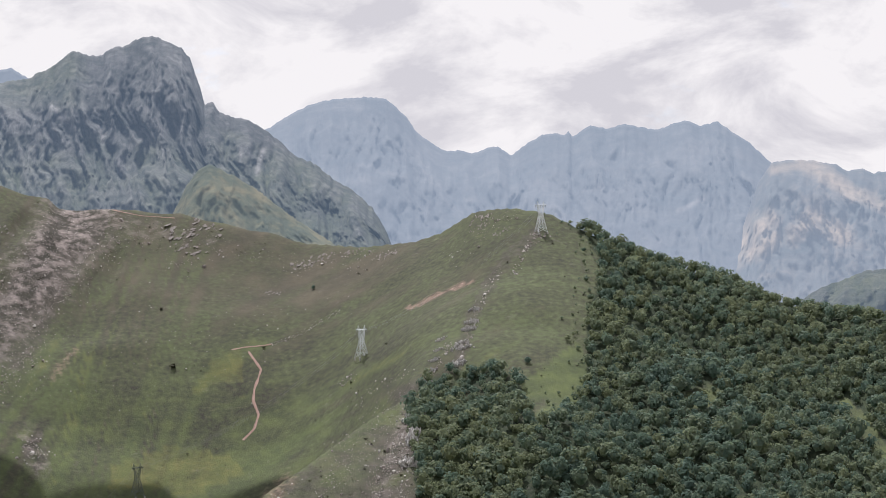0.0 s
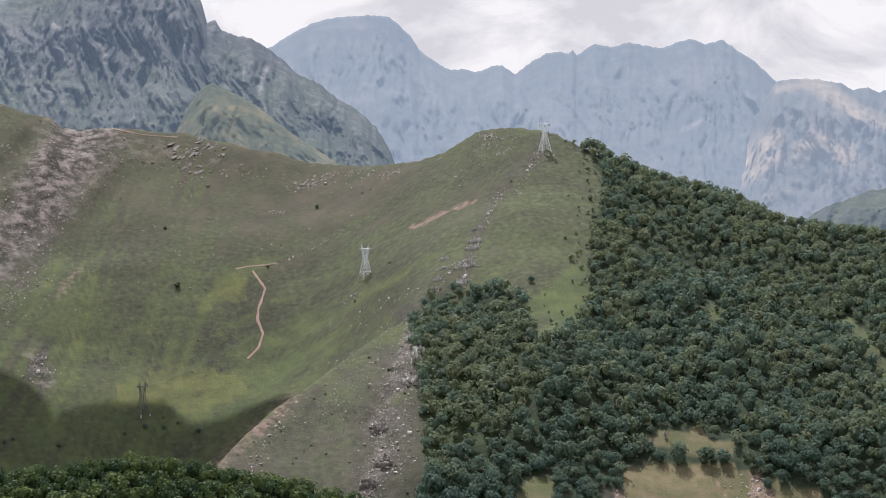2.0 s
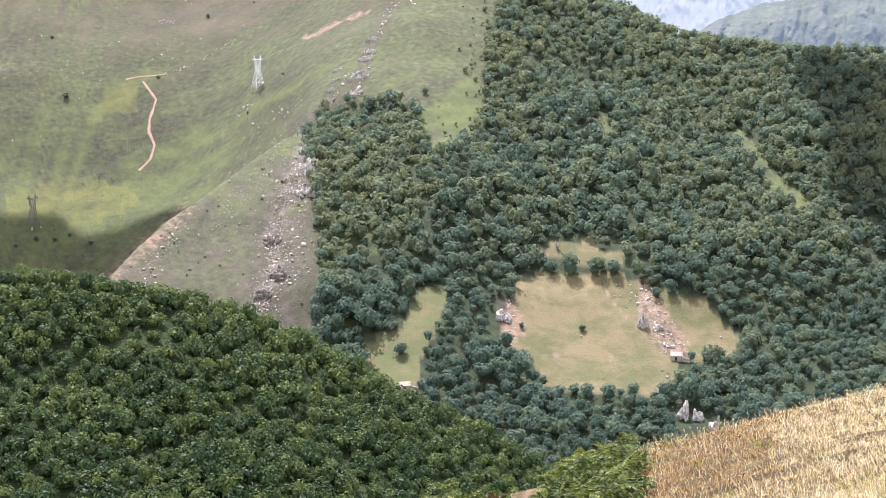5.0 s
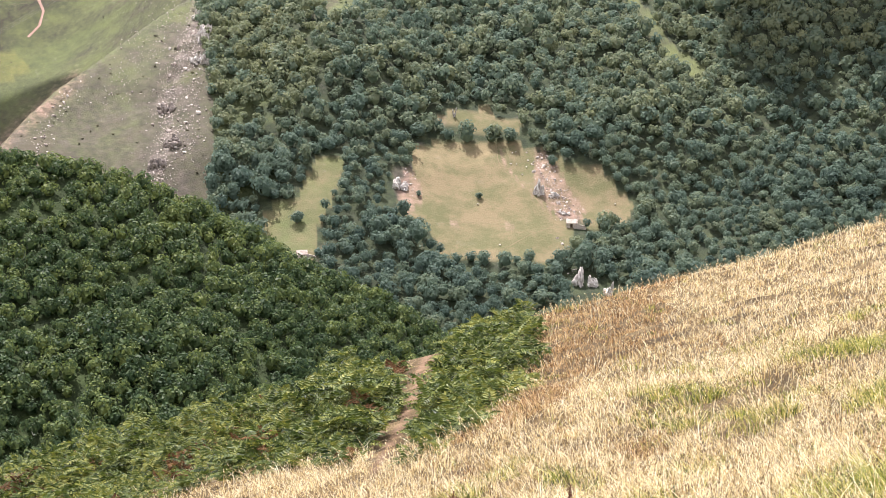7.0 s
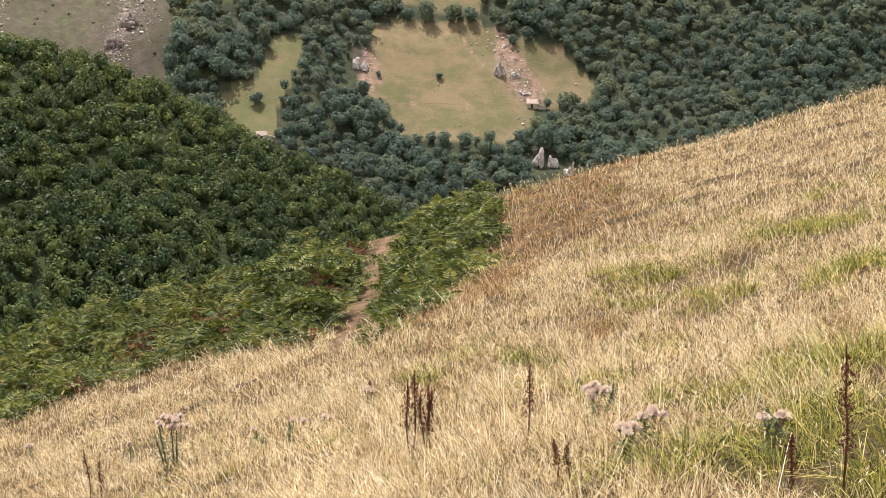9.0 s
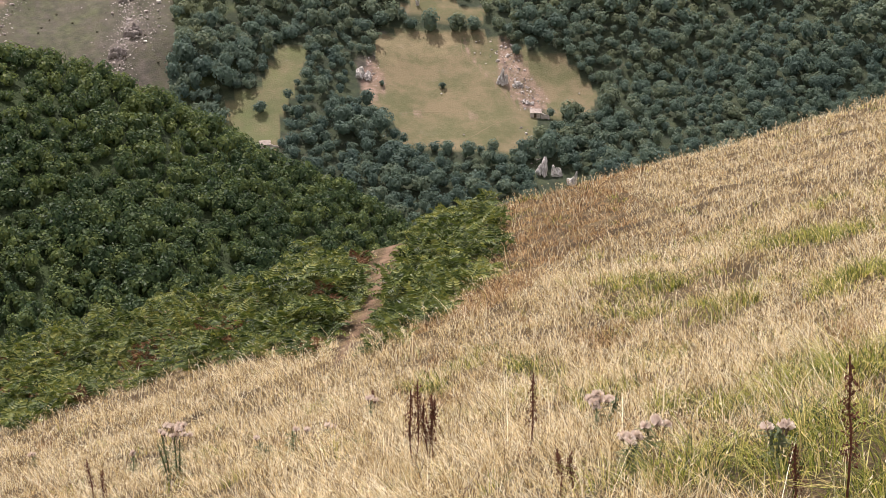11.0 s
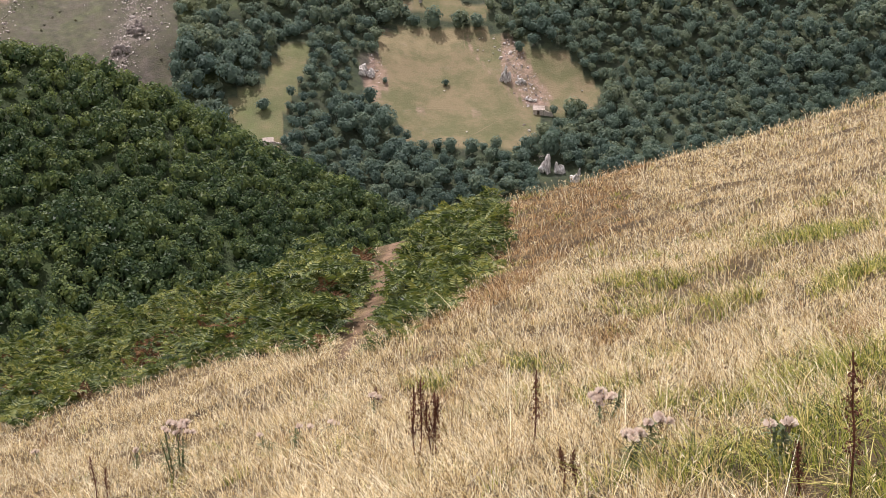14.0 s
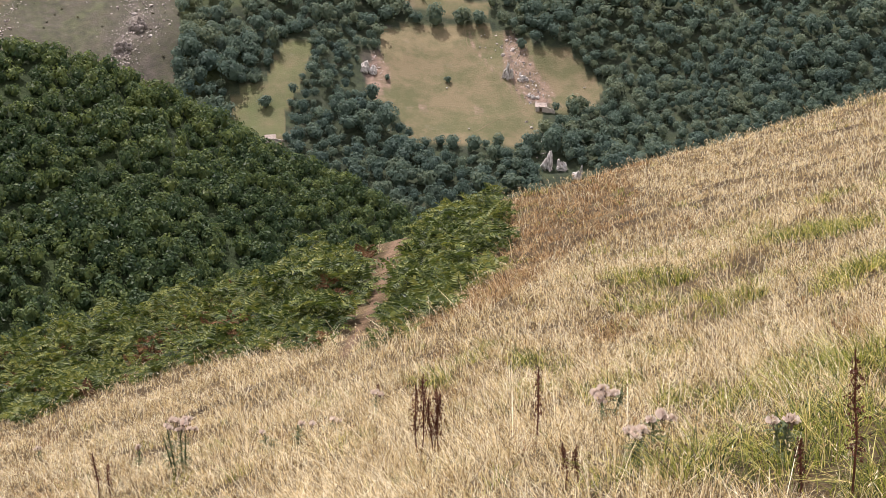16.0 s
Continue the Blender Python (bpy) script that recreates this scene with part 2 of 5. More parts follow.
overlay(M["hill"], "lush", ((0.080, 0.104, 0.044), (0.120, 0.140, 0.054)), 0.04, 0.6)
overlay(M["hill"], "gold", ((0.120, 0.130, 0.045), (0.185, 0.175, 0.062)), 0.06, 0.7)
overlay(M["hill"], "soil", ((0.13, 0.09, 0.068), (0.34, 0.235, 0.185)), 0.22, 0.8)
overlay(M["hill"], "dry", ((0.155, 0.135, 0.074), (0.230, 0.185, 0.105)), 0.05, 0.5)
overlay(M["hill"], "crag", ((0.036, 0.032, 0.026), (0.31, 0.26, 0.235)), 0.09, 0.8, (0.43, 0.60))
overlay(M["peak"], "green", ((0.030, 0.046, 0.026), (0.090, 0.098, 0.048)), 0.015, 0.8)
overlay(M["peak"], "pale", ((0.12, 0.115, 0.108), (0.27, 0.255, 0.235)), 0.03, 0.8)
overlay(M["tan_peak"], "pale", ((0.14, 0.11, 0.075), (0.30, 0.225, 0.155)), 0.008, 0.9)
overlay(M["far_peak"], "pale", ((0.08, 0.076, 0.07), (0.15, 0.135, 0.12)), 0.01, 0.8)


# ---- small tools ----
def mesh_from(name, verts, faces, mat, parent=None, smooth=False):
    """One mesh object from arrays; faces all of one size, or a list of arrays."""
    groups = faces if isinstance(faces, list) else [faces]
    me = bpy.data.meshes.new(name)
    verts = np.asarray(verts, np.float32)
    me.vertices.add(len(verts))
    me.vertices.foreach_set("co", verts.ravel())
    total = sum(g.size for g in groups)
    me.loops.add(total)
    me.loops.foreach_set("vertex_index", np.concatenate([g.ravel() for g in groups]).astype(np.int32))
    sizes = np.concatenate([np.full(len(g), g.shape[1]) for g in groups])
    starts = np.concatenate([[0], np.cumsum(sizes)[:-1]])
    me.polygons.add(len(sizes))
    me.polygons.foreach_set("loop_start", starts.astype(np.int32))
    me.update(calc_edges=True)
    me.polygons.foreach_set("use_smooth", np.full(len(sizes), smooth))
    me.materials.append(mat)
    ob = new(name, me)
    ob.parent = parent
    return ob


def part(name, bm, mat, parent, label=""):
    me = bpy.data.meshes.new(name)
    bm.normal_update()
    bm.to_mesh(me)
    bm.free()
    me.materials.append(mat)
    ob = new(name, me)
    ob.parent = parent
    if label:
        ob["label"] = label
    return ob


def value_noise(x, y, seed):
    xi, yi = np.floor(x).astype(np.int64), np.floor(y).astype(np.int64)
    fx, fy = x - xi, y - yi
    fx, fy = fx * fx * (3 - 2 * fx), fy * fy * (3 - 2 * fy)

    def h(i, j):
        v = (i * 374761393 + j * 668265263 + seed * 974711) & 0xFFFFFFFF
        v = ((v ^ (v >> 13)) * 1274126177) & 0xFFFFFFFF
        return ((v ^ (v >> 16)) & 0xFFFF) / 65535.0
    return (h(xi, yi) * (1 - fx) + h(xi + 1, yi) * fx) * (1 - fy) + (h(xi, yi + 1) * (1 - fx) + h(xi + 1, yi + 1) * fx) * fy


def fbm(x, y, seed=0, octaves=5, gain=0.5):
    """Cloudy noise from -1 to 1."""
    x, y = np.asarray(x, float), np.asarray(y, float)
    total, amp, norm = 0.0, 1.0, 0.0
    for k in range(octaves):
        total = total + amp * (value_noise(x * 2 ** k + 17.3 * k, y * 2 ** k - 9.1 * k, seed + k) * 2 - 1)
        norm += amp
        amp *= gain
    return total / norm


def ridged(x, y, seed=0, octaves=5):
    x, y = np.asarray(x, float), np.asarray(y, float)
    total, amp, norm = 0.0, 1.0, 0.0
    for k in range(octaves):
        total = total + amp * (1 - np.abs(value_noise(x * 2 ** k + 5.7 * k, y * 2 ** k + 3.3 * k, seed + k) * 2 - 1) * 2)
        norm += amp
        amp *= 0.55
    return total / norm


def line(text):
    """Pairs 'a,b a,b' as two arrays."""
    q = np.array([[float(v) for v in w.split(",")] for w in text.split()])
    return q[:, 0], q[:, 1]


def along(a, text):
    return np.interp(a, *line(text))


def tand(a):
    return np.tan(np.radians(a))


def inside(px, py, text):
    """Which points lie in the polygon."""
    X, Y = line(text)
    hit = np.zeros(np.shape(px), bool)
    j = len(X) - 1
    for i in range(len(X)):
        if Y[i] != Y[j]:
            c = (Y[i] > py) != (Y[j] > py)
            hit ^= c & (px < (X[j] - X[i]) * (py - Y[i]) / (Y[j] - Y[i]) + X[i])
        j = i
    return hit


def near_line(px, py, text):
    """Distance from each point to a polyline."""
    X, Y = line(text)
    best = np.full(np.shape(px), 1e9)
    for i in range(len(X) - 1):
        dx, dy = X[i + 1] - X[i], Y[i + 1] - Y[i]
        t = np.clip(((px - X[i]) * dx + (py - Y[i]) * dy) / (dx * dx + dy * dy), 0, 1)
        best = np.minimum(best, np.hypot(px - X[i] - t * dx, py - Y[i] - t * dy))
    return best


# ---- the land: bearings and dips in degrees from the viewpoint, distances in metres ----
NEAR_CREST = "-180,8 -90,-8 -45,-17 -20,-23.2 -7.5,-21.9 -5.5,-21.35 -3.5,-20.85 -1.5,-20.25 0.94,-19.4 3,-18.85 4.6,-18.4 6.67,-17.7 8.3,-17.3 9.8,-16.75 10.7,-16.15 12.75,-15.6 14.74,-14.95 16.7,-14.38 18.64,-13.82 20.5,-13.05 22,-12.6 23.6,-11.95 35,-8.6 60,-2 90,4 180,8"
NEAR_REACH = "-180,60 -60,50 -8,44 0,45 10,48 24,54 60,60 180,60"
RIDGE_CREST = "-180,-9 -60,-9 -30,-9.6 -16,-10.3 -14,-10.2 -11.2,-10.05 -8.3,-10.5 -5.6,-10.95 -3.4,-11.8 -1.2,-12.75 1,-14 2.6,-15 4.4,-15.6 6.6,-16.8 9,-19 15,-22 30,-24 180,-20"
SPUR_EDGE = "-180,-14 -15,-13.4 -9.5,-12 -8.5,-10.4 -8.15,-10.04 -7.15,-9.01 -6.16,-8.17 -5.37,-7.70 -3.58,-6.47 -2.19,-5.52 -1.2,-5.04 -1.0,-4.9"
SPUR_GAP = "-8.5,230 -5,180 -3,110 -2,50 -1.2,4"
HILL_CREST = "-180,-1 -40,2 -25,3 -15,2.36 -14.2,2.09 -13.4,1.90 -13.1,1.59 -12.2,1.51 -11.2,1.58 -10.1,1.44 -9,1.37 -7.85,1.09 -6.7,0.82 -5.7,0.62 -4.8,0.31 -3.6,0.22 -2.8,0.15 -1.8,0.24 -1,0.31 -0.07,0.61 1.1,1.32 1.7,1.41 2.4,1.44 3.1,1.35 3.75,1.2 4.43,0.85 5.4,0.35 6.2,0 8.1,-0.75 10,-1.35 11.9,-2.05 13.4,-2.35 15,-2.45 24,-3 40,-3 180,-1"
HILL_REACH = "-180,1500 -15,1700 -5,1650 0,1560 2.4,1500 4,1480 8,1420 15,1320 24,1250 180,1500"


def land_table(az, r):
    """Heights below the eye for every bearing and distance."""
    A = np.asarray(az, float)
    out = np.zeros((len(A), len(r)))
    sx, cy = np.sin(np.radians(A)), np.cos(np.radians(A))
    t1, de = tand(along(A, NEAR_CREST)), along(A, NEAR_REACH)
    t2, t3, r3 = tand(along(A, RIDGE_CREST)), tand(along(A, HILL_CREST)), along(A, HILL_REACH)
    edge, gap = tand(along(A, SPUR_EDGE)), along(A, SPUR_GAP)
    foot_r, foot_z, k = 800.0, -246.0, 0.40
    for i in range(len(A)):
        z1 = de[i] * t1[i]
        re = (k * foot_r - foot_z) / (k - edge[i])
        ze = re * edge[i]
        rb = re + gap[i]
        zb = rb * np.tan(np.arctan(edge[i]) - radians(0.8) * min(1.0, gap[i] / 60.0)) if A[i] < -1.2 else ze + (gap[i]) * 0.3
        if A[i] >= -1.2:
            f = min(1.0, (A[i] + 1.2) / 3.0)
            zs = foot_z + (r3[i] * t3[i] - foot_z) * (re - foot_r) / (r3[i] - foot_r)
            ze = ze * (1 - f) + zs * f
            zs = foot_z + (r3[i] * t3[i] - foot_z) * (rb - foot_r) / (r3[i] - foot_r)
            zb = zb * (1 - f) + zs * f
        R = [de[i], de[i] + 12, de[i] + 70, 230, 320, 450, 500, 620, 760, foot_r, re, rb, r3[i], r3[i] + 60, r3[i] + 350, 2350, 4950]
        zr = 450 * t2[i]
        fz = min(-138.0, zr - 6)
        Z = [z1, z1 - 3.6, z1 - 34, min(-110, z1 - 60), fz, zr, zr - 14, min(-215.0, zr - 60), -256, foot_z, ze, zb, r3[i] * t3[i], r3[i] * t3[i] - 22, r3[i] * t3[i] - 170, -330, -330]
        col = np.interp(r, R, Z)
        n = r <= de[i]
        rn = np.maximum(r[n], 0.05)
        col[n] = rn * t1[i] - 1.7 * (1 - rn / de[i]) - 0.06 * rn * (1 - rn / de[i])
        x, y = r * sx[i], r * cy[i]
        win = np.clip((r - 830) / 120, 0, 1) * np.clip((r3[i] - 25 - r) / 160, 0, 1) * np.clip(np.abs(r - re) / 60, 0.15, 1)
        col += win * (20 * fbm(x / 210, y / 210, 3, 3) + 9 * fbm(x / 70, y / 70, 8, 4))
        win = np.clip((-9.5 - A[i]) / 2.5, 0, 1) * np.clip((r - 1300) / 150, 0, 1) * np.clip((r3[i] - 8 - r) / 80, 0, 1)
        dip = np.degrees(np.arctan2(col, r))
        col += win * 24 * (ridged((dip - 1.55 * A[i]) * 0.42, (dip + A[i]) * 0.16, 13, 5) - 0.15)
        win = np.clip((r - 300) / 40, 0, 1) * np.clip((445 - r) / 40, 0, 1)
        col += win * 5 * fbm(x / 45, y / 45, 21, 3)
        win = np.clip((r - 4) / 6, 0, 1) * np.clip((90 - r) / 30, 0, 1)
        col += win * ((0.22 * fbm(x / 3.5, y / 3.5, 31, 4) + 0.10 * fbm(x / 1.3, y / 1.3, 37, 2)) * np.clip((de[i] - r) / 8 + 0.3, 0.3, 1))
        out[i] = col
    return out


FINE = np.arange(-18, 27.001, 0.11)
AZ = np.concatenate([np.arange(-180, -40, 5.0), np.arange(-40, -18, 1.0), FINE, np.arange(28, 45, 1.0), np.arange(45, 180.1, 5.0)])
RS = np.concatenate([np.array([0.0, 1.5, 3, 4.5]), np.arange(6, 64, 0.6), np.arange(64, 300, 14), np.arange(300, 480, 5), np.arange(480, 800, 20),
                     np.arange(800, 1760, 7.5), np.arange(1760, 2400, 40), np.array([2500, 3000, 3600, 4300, 4950])]).astype(float)
LAND = land_table(AZ, RS)


def weather():
    """Rounds the open slopes across their fall, leaving the skyline and the edge of the spur."""
    f = (AZ > -17.9) & (AZ < 6)
    A = AZ[f]
    k = np.exp(-0.5 * (np.arange(-30, 31) / 10.0) ** 2)
    k /= k.sum()
    part_ = LAND[f]
    pad = np.pad(part_, ((30, 30), (0, 0)), mode="edge")
    soft_ = sum(w * pad[i:i + len(part_)] for i, w in enumerate(k))
    edge = tand(along(A, SPUR_EDGE))
    re = 566.0 / (0.40 - edge)
    r3 = along(A, HILL_REACH)
    w = np.clip((r3[:, None] - 30 - RS) / 140, 0, 1) * np.clip((RS - re[:, None] - 25 - 0.5 * along(A, SPUR_GAP)[:, None]) / 60, 0, 1)
    w *= np.clip((6 - A) / 2, 0, 1)[:, None]
    LAND[f] = part_ * (1 - w) + soft_ * w


weather()


def height(x, y):
    """World height of the land at a place on the plan."""
    a, r = np.degrees(np.arctan2(x, y)), np.hypot(x, y)
    i = np.clip(np.searchsorted(AZ, a) - 1, 0, len(AZ) - 2)
    j = np.clip(np.searchsorted(RS, r) - 1, 0, len(RS) - 2)
    u = np.clip((a - AZ[i]) / (AZ[i + 1] - AZ[i]), 0, 1)
    v = np.clip((r - RS[j]) / (RS[j + 1] - RS[j]), 0, 1)
    z = (LAND[i, j] * (1 - v) + LAND[i, j + 1] * v) * (1 - u) + (LAND[i + 1, j] * (1 - v) + LAND[i + 1, j + 1] * v) * u
    return z + EYE


def place(a, e, lo, hi):
    """The spot on the land at that bearing and dip, between two distances."""
    r = np.arange(lo, hi, 0.5 if hi > 300 else 0.05)
    x, y = r * math.sin(radians(a)), r * math.cos(radians(a))
    d = np.degrees(np.arctan2(height(x, y) - EYE, r))
    k = int(np.argmax(d >= e)) if (d >= e).any() else int(np.argmax(d))
    return Vector((x[k], y[k], height(x[k:k + 1], y[k:k + 1])[0]))


# ground cover, by bearing and dip
MEADOWS = [
    "6.13,-10.17 8.61,-10.22 10.50,-10.33 10.41,-11.07 11.25,-12.72 11.85,-13.00 11.49,-14.47 9.47,-14.31 7.04,-14.24 6.84,-13.46 5.43,-12.48 5.93,-11.70",
    "10.50,-10.49 11.60,-10.82 12.59,-11.03 13.92,-12.26 13.64,-12.86 12.25,-13.09 11.64,-12.42 11.1,-12.4 10.4,-11.0",
    "6.73,-9.26 8.01,-9.06 8.70,-8.89 8.90,-9.24 9.83,-9.39 9.80,-9.91 8.41,-9.83 7.22,-9.64",
    "2.66,-10.76 3.65,-10.77 3.44,-11.49 3.03,-12.46 2.62,-13.24 2.5,-14.3 1.0,-14.2 0.72,-13.40 0.84,-12.43 2.04,-11.96"]
FOREST = "-1.32,-5.2 -0.52,-4.4 0.85,-4.1 1.63,-4.1 2.41,-4.6 2.89,-5.4 3.17,-6.1 3.86,-5.9 4.55,-4.8 4.95,-4.0 5.07,-2.5 5.37,-1.3 5.68,-0.4 5.39,0.2 4.23,0.8 4.4,3 40,3 40,-25 -2,-25 -1.10,-11.85 -0.89,-11.08 -0.86,-9.15 -1.13,-7.19"
SCREE = "-1.20,-5.04 -2.19,-5.52 -3.58,-6.47 -5.37,-7.70 -8.15,-10.04 -9,-13 -1.0,-13 -0.89,-11.08 -0.86,-9.15 -1.13,-7.19"


def covers(a, e, x, y):
    """How much of each ground cover lies at a place on the far hill."""
    wob_a, wob_e = 0.10 * fbm(x / 25, y / 25, 51, 4), 0.10 * fbm(x / 25, y / 25, 57, 4)
    pa, pe = a + wob_a, e + wob_e
    meadow = np.zeros(np.shape(a))
    for m in MEADOWS:
        meadow = np.maximum(meadow, inside(a + wob_a * 0.6, e + wob_e * 0.6, m))
    clear = (near_line(a, e, "13.6,-5.4 14.4,-6.36 15.0,-7.12 15.88,-7.57") < 0.28) | inside(pa, pe, "8.0,-5.1 9.2,-4.7 9.6,-5.0 9.0,-5.6 8.2,-5.5")
    drift = 0.42 * fbm(x / 70, y / 70, 53, 3) * np.clip((e + 5.2) / 1.5, 0, 1)
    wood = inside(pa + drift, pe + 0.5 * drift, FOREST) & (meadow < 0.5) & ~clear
    for rock in ("10.4,-10.5 10.9,-10.7 11.6,-12.0 11.9,-12.9 11.2,-12.9 10.8,-12.0 10.2,-11.6", "5.3,-11.2 6.1,-11.0 6.2,-12.0 5.6,-12.3"):
        wood &= ~inside(a, e, rock)
    scree = inside(pa, pe, SCREE) * np.clip(0.36 + 0.1 * (-6.5 - e) / 4 + 0.4 * fbm(a * 3 + e * 1.2, e * 0.8, 89, 4), 0.2, 0.75)
    scree = np.maximum(scree, (near_line(pa, pe, "-1.3,-5.4 -1.9,-7.6 -2.5,-9.8 -2.9,-12") < 0.8) * (0.62 + 0.3 * fbm(x / 20, y / 20, 88, 3)))
    scree = np.maximum(scree, (near_line(pa, pe, "-14.8,-3 -13.2,-0.2 -12.4,1.2") < 0.9) * 0.62)
    scree = np.maximum(scree, (near_line(pa, pe, "0.1,-4.6 0.55,-3.6 0.9,-2.6 1.4,-1.5 2.2,-0.3 3.2,0.5") < 0.22) * 0.55)
    scree = np.maximum(scree, inside(pa, pe, "10.4,-10.5 10.9,-10.7 11.6,-12.0 11.9,-12.9 11.2,-12.9 10.8,-12.0 10.2,-11.6") * 0.8)
    scree = np.maximum(scree, inside(pa, pe, "5.3,-11.2 6.1,-11.0 6.2,-12.0 5.6,-12.3") * 0.8)
    scree = np.maximum(scree, (near_line(pa, pe, "-14.1,-6 -13.8,-7") < 0.4) * 0.6)
    heath = np.clip((e + 4.5) / 3, 0, 1) * np.clip((1.5 - a) / 6, 0, 1) * (0.5 + 0.25 * fbm(x / 130, y / 130, 87, 3))
    heath = np.maximum(heath, inside(pa, pe, SCREE) * 0.30)
    lush = np.maximum(inside(pa, pe, "2.5,-4.6 4.6,-3.2 5.0,-4.2 4.4,-5.6 3.3,-6.0") * 0.66, clear * 0.54)
    lush = np.maximum(lush, inside(pa, pe, "-12,-8.6 -9,-7.2 -6.2,-6.4 -5.2,-7.2 -7.2,-8.8 -9.5,-9.0") * 0.55)
    lush = np.maximum(lush, np.clip((-2.0 - e) / 4, 0, 1) * np.clip((3.0 - a) / 3, 0, 1) * (meadow < 0.5) * 0.45)
    lush = lush * (1 - inside(a, e, SCREE) * np.clip(0.35 + 0.22 * (-6.5 - e), 0.35, 1))
    lush = np.maximum(lush, inside(pa, pe, MEADOWS[3]) * 0.45)
    soil = (near_line(pa, pe, "-1.18,-2.08 -0.29,-1.60 0.98,-1.13") < 0.07) * 0.7
    soil = np.maximum(soil, np.clip(1.2 - near_line(pa, pe, "-8.6,-10.6 -7.3,-9.35 -6.5,-8.75 -5.45,-7.85") / 0.38, 0, 1) * (0.46 + 0.5 * fbm(x / 9, y / 9, 90, 3)))
    soil = np.maximum(soil, (near_line(pa, pe, "-13.4,-4.2 -12.6,-3.2") < 0.10) * 0.45)
    for spoil in ("10.3,-10.4 10.75,-10.5 12.17,-12.58 12.0,-13.0 11.28,-12.79 10.26,-11.83", "5.69,-11.18 6.38,-11.38 6.48,-12.15 5.9,-12.9 5.49,-12.15"):
        soil = np.maximum(soil, inside(pa, pe, spoil) * 0.58)
    soil = np.maximum(soil, (near_line(a, e, "9.1,-10.3 9.3,-11 10.2,-11.9 11.2,-12.9") < 0.035) * 0.55)
    soil = np.maximum(soil, (near_line(a, e, "6.9,-13.0 8.6,-12.95 9.7,-13.1") < 0.03) * 0.5)
    rib = ridged((e - 1.55 * a) * 0.42, (e + a) * 0.16, 13, 5)
    fall = 0.57 + 1.0 * np.clip((-8 - a) / 5, 0, 1)
    streak = fbm((e - fall * a) * 2.6, (a + 0.5 * e) * 0.22, 27, 2) + 0.35 * fbm((e - fall * a) * 4.0, (a + 0.5 * e) * 0.4, 29, 1)
    heath = np.clip(heath + 0.55 * np.clip(streak, -0.3, 1) * (a < 3.5), 0, 0.8)
    lush = np.clip(lush - 0.40 * streak * (a < 3.5), 0, 0.66)
    gold = np.maximum(inside(pa, pe, "-7.9,-3.9 -7.0,-3.6 -6.9,-4.3 -8.0,-4.6 -8.8,-4.7") * 0.5, inside(pa, pe, "-11.4,-7.2 -9.4,-6.6 -7.4,-6.9 -6.9,-7.6 -8.6,-8.2 -11.6,-7.9") * 0.52)
    gold = np.maximum(gold, np.clip(-streak - 0.3, 0, 1) * 0.6 * np.clip((-1.5 - e) / 2, 0, 1) * (a < 2) * (meadow < 0.5) * (~inside(a, e, SCREE)))
    craggy = np.clip(1.25 - near_line(a, e, "-16.5,-4.5 -14.9,-2.4 -13.6,-0.4 -12.6,1.0 -11.8,1.6") / 1.4, 0, 1) * (0.38 + 0.50 * rib)
    craggy = np.maximum(craggy, np.clip(1.1 - near_line(a, e, "-11,0.8 -9,0.7 -7.8,0.5") / 0.5, 0, 1) * (0.16 + 0.35 * rib))
    craggy = np.maximum(craggy, np.clip(1.1 - near_line(a, e, "-1.2,-5.3 -1.4,-6.5 -1.95,-7.3 -2.4,-8.6 -2.5,-10 -3.0,-11.6") / 0.46, 0, 1) * (0.40 + 0.3 * streak))
    craggy = np.maximum(craggy, np.clip(1.1 - near_line(a, e, "-14.1,-6.1 -13.8,-7.0") / 0.45, 0, 1) * 0.5)
    dry = np.maximum(inside(pa, pe, "5.9,-10.0 8.8,-10.1 9.3,-10.6 8.4,-10.9 6.6,-11.2 5.6,-11.2") * 0.6, inside(pa, pe, MEADOWS[0]) * np.clip((-12.9 - e) / 1.2, 0, 1) * 0.42)
    return {"gold": gold, "dry": dry * meadow, "crag": np.clip(craggy, 0, 1), "wood": wood * 1.0, "scree": scree, "heath": heath, "meadow": meadow * 1.0, "lush": lush, "soil": soil}


FERN_PATH = "4.6,-21.5 4.99,-20.93 5.63,-19.96 6.05,-18.98 6.26,-18.2 6.6,-17.5 6.8,-17.2"


def build_ground():
    a, r = np.meshgrid(AZ, RS, indexing="ij")
    x, y = r * np.sin(np.radians(a)), r * np.cos(np.radians(a))
    v = np.stack([x, y, LAND + EYE], -1).reshape(-1, 3)
    na, nr = a.shape
    i, j = np.meshgrid(np.arange(na - 1), np.arange(nr - 1), indexing="ij")
    q = np.stack([i * nr + j, (i + 1) * nr + j, (i + 1) * nr + j + 1, i * nr + j + 1], -1).reshape(-1, 4)[:, ::-1]
    ob = mesh_from("ground", v, q, M["near_soil"], smooth=True)
    me = ob.data
    me.materials.append(M["wood_floor"])
    me.materials.append(M["hill"])
    rj = RS[j.ravel()]
    me.polygons.foreach_set("material_index", np.where(rj < 90, 0, np.where(rj < 700, 1, 2)).astype(np.int32))
    e = np.degrees(np.arctan2(LAND, np.maximum(r, 1)))
    far = r > 700
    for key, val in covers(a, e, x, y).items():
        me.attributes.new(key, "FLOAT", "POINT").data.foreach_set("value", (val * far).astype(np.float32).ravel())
    bare = np.clip(1.2 - near_line(a, e, FERN_PATH) / 0.22, 0, 1) * (r < 64) * 0.6
    me.attributes.new("bare", "FLOAT", "POINT").data.foreach_set("value", bare.astype(np.float32).ravel())
    tagged(ob, "steep pasture falling to a wooded valley and grassy hill", "ground", kind="structure")


build_ground()


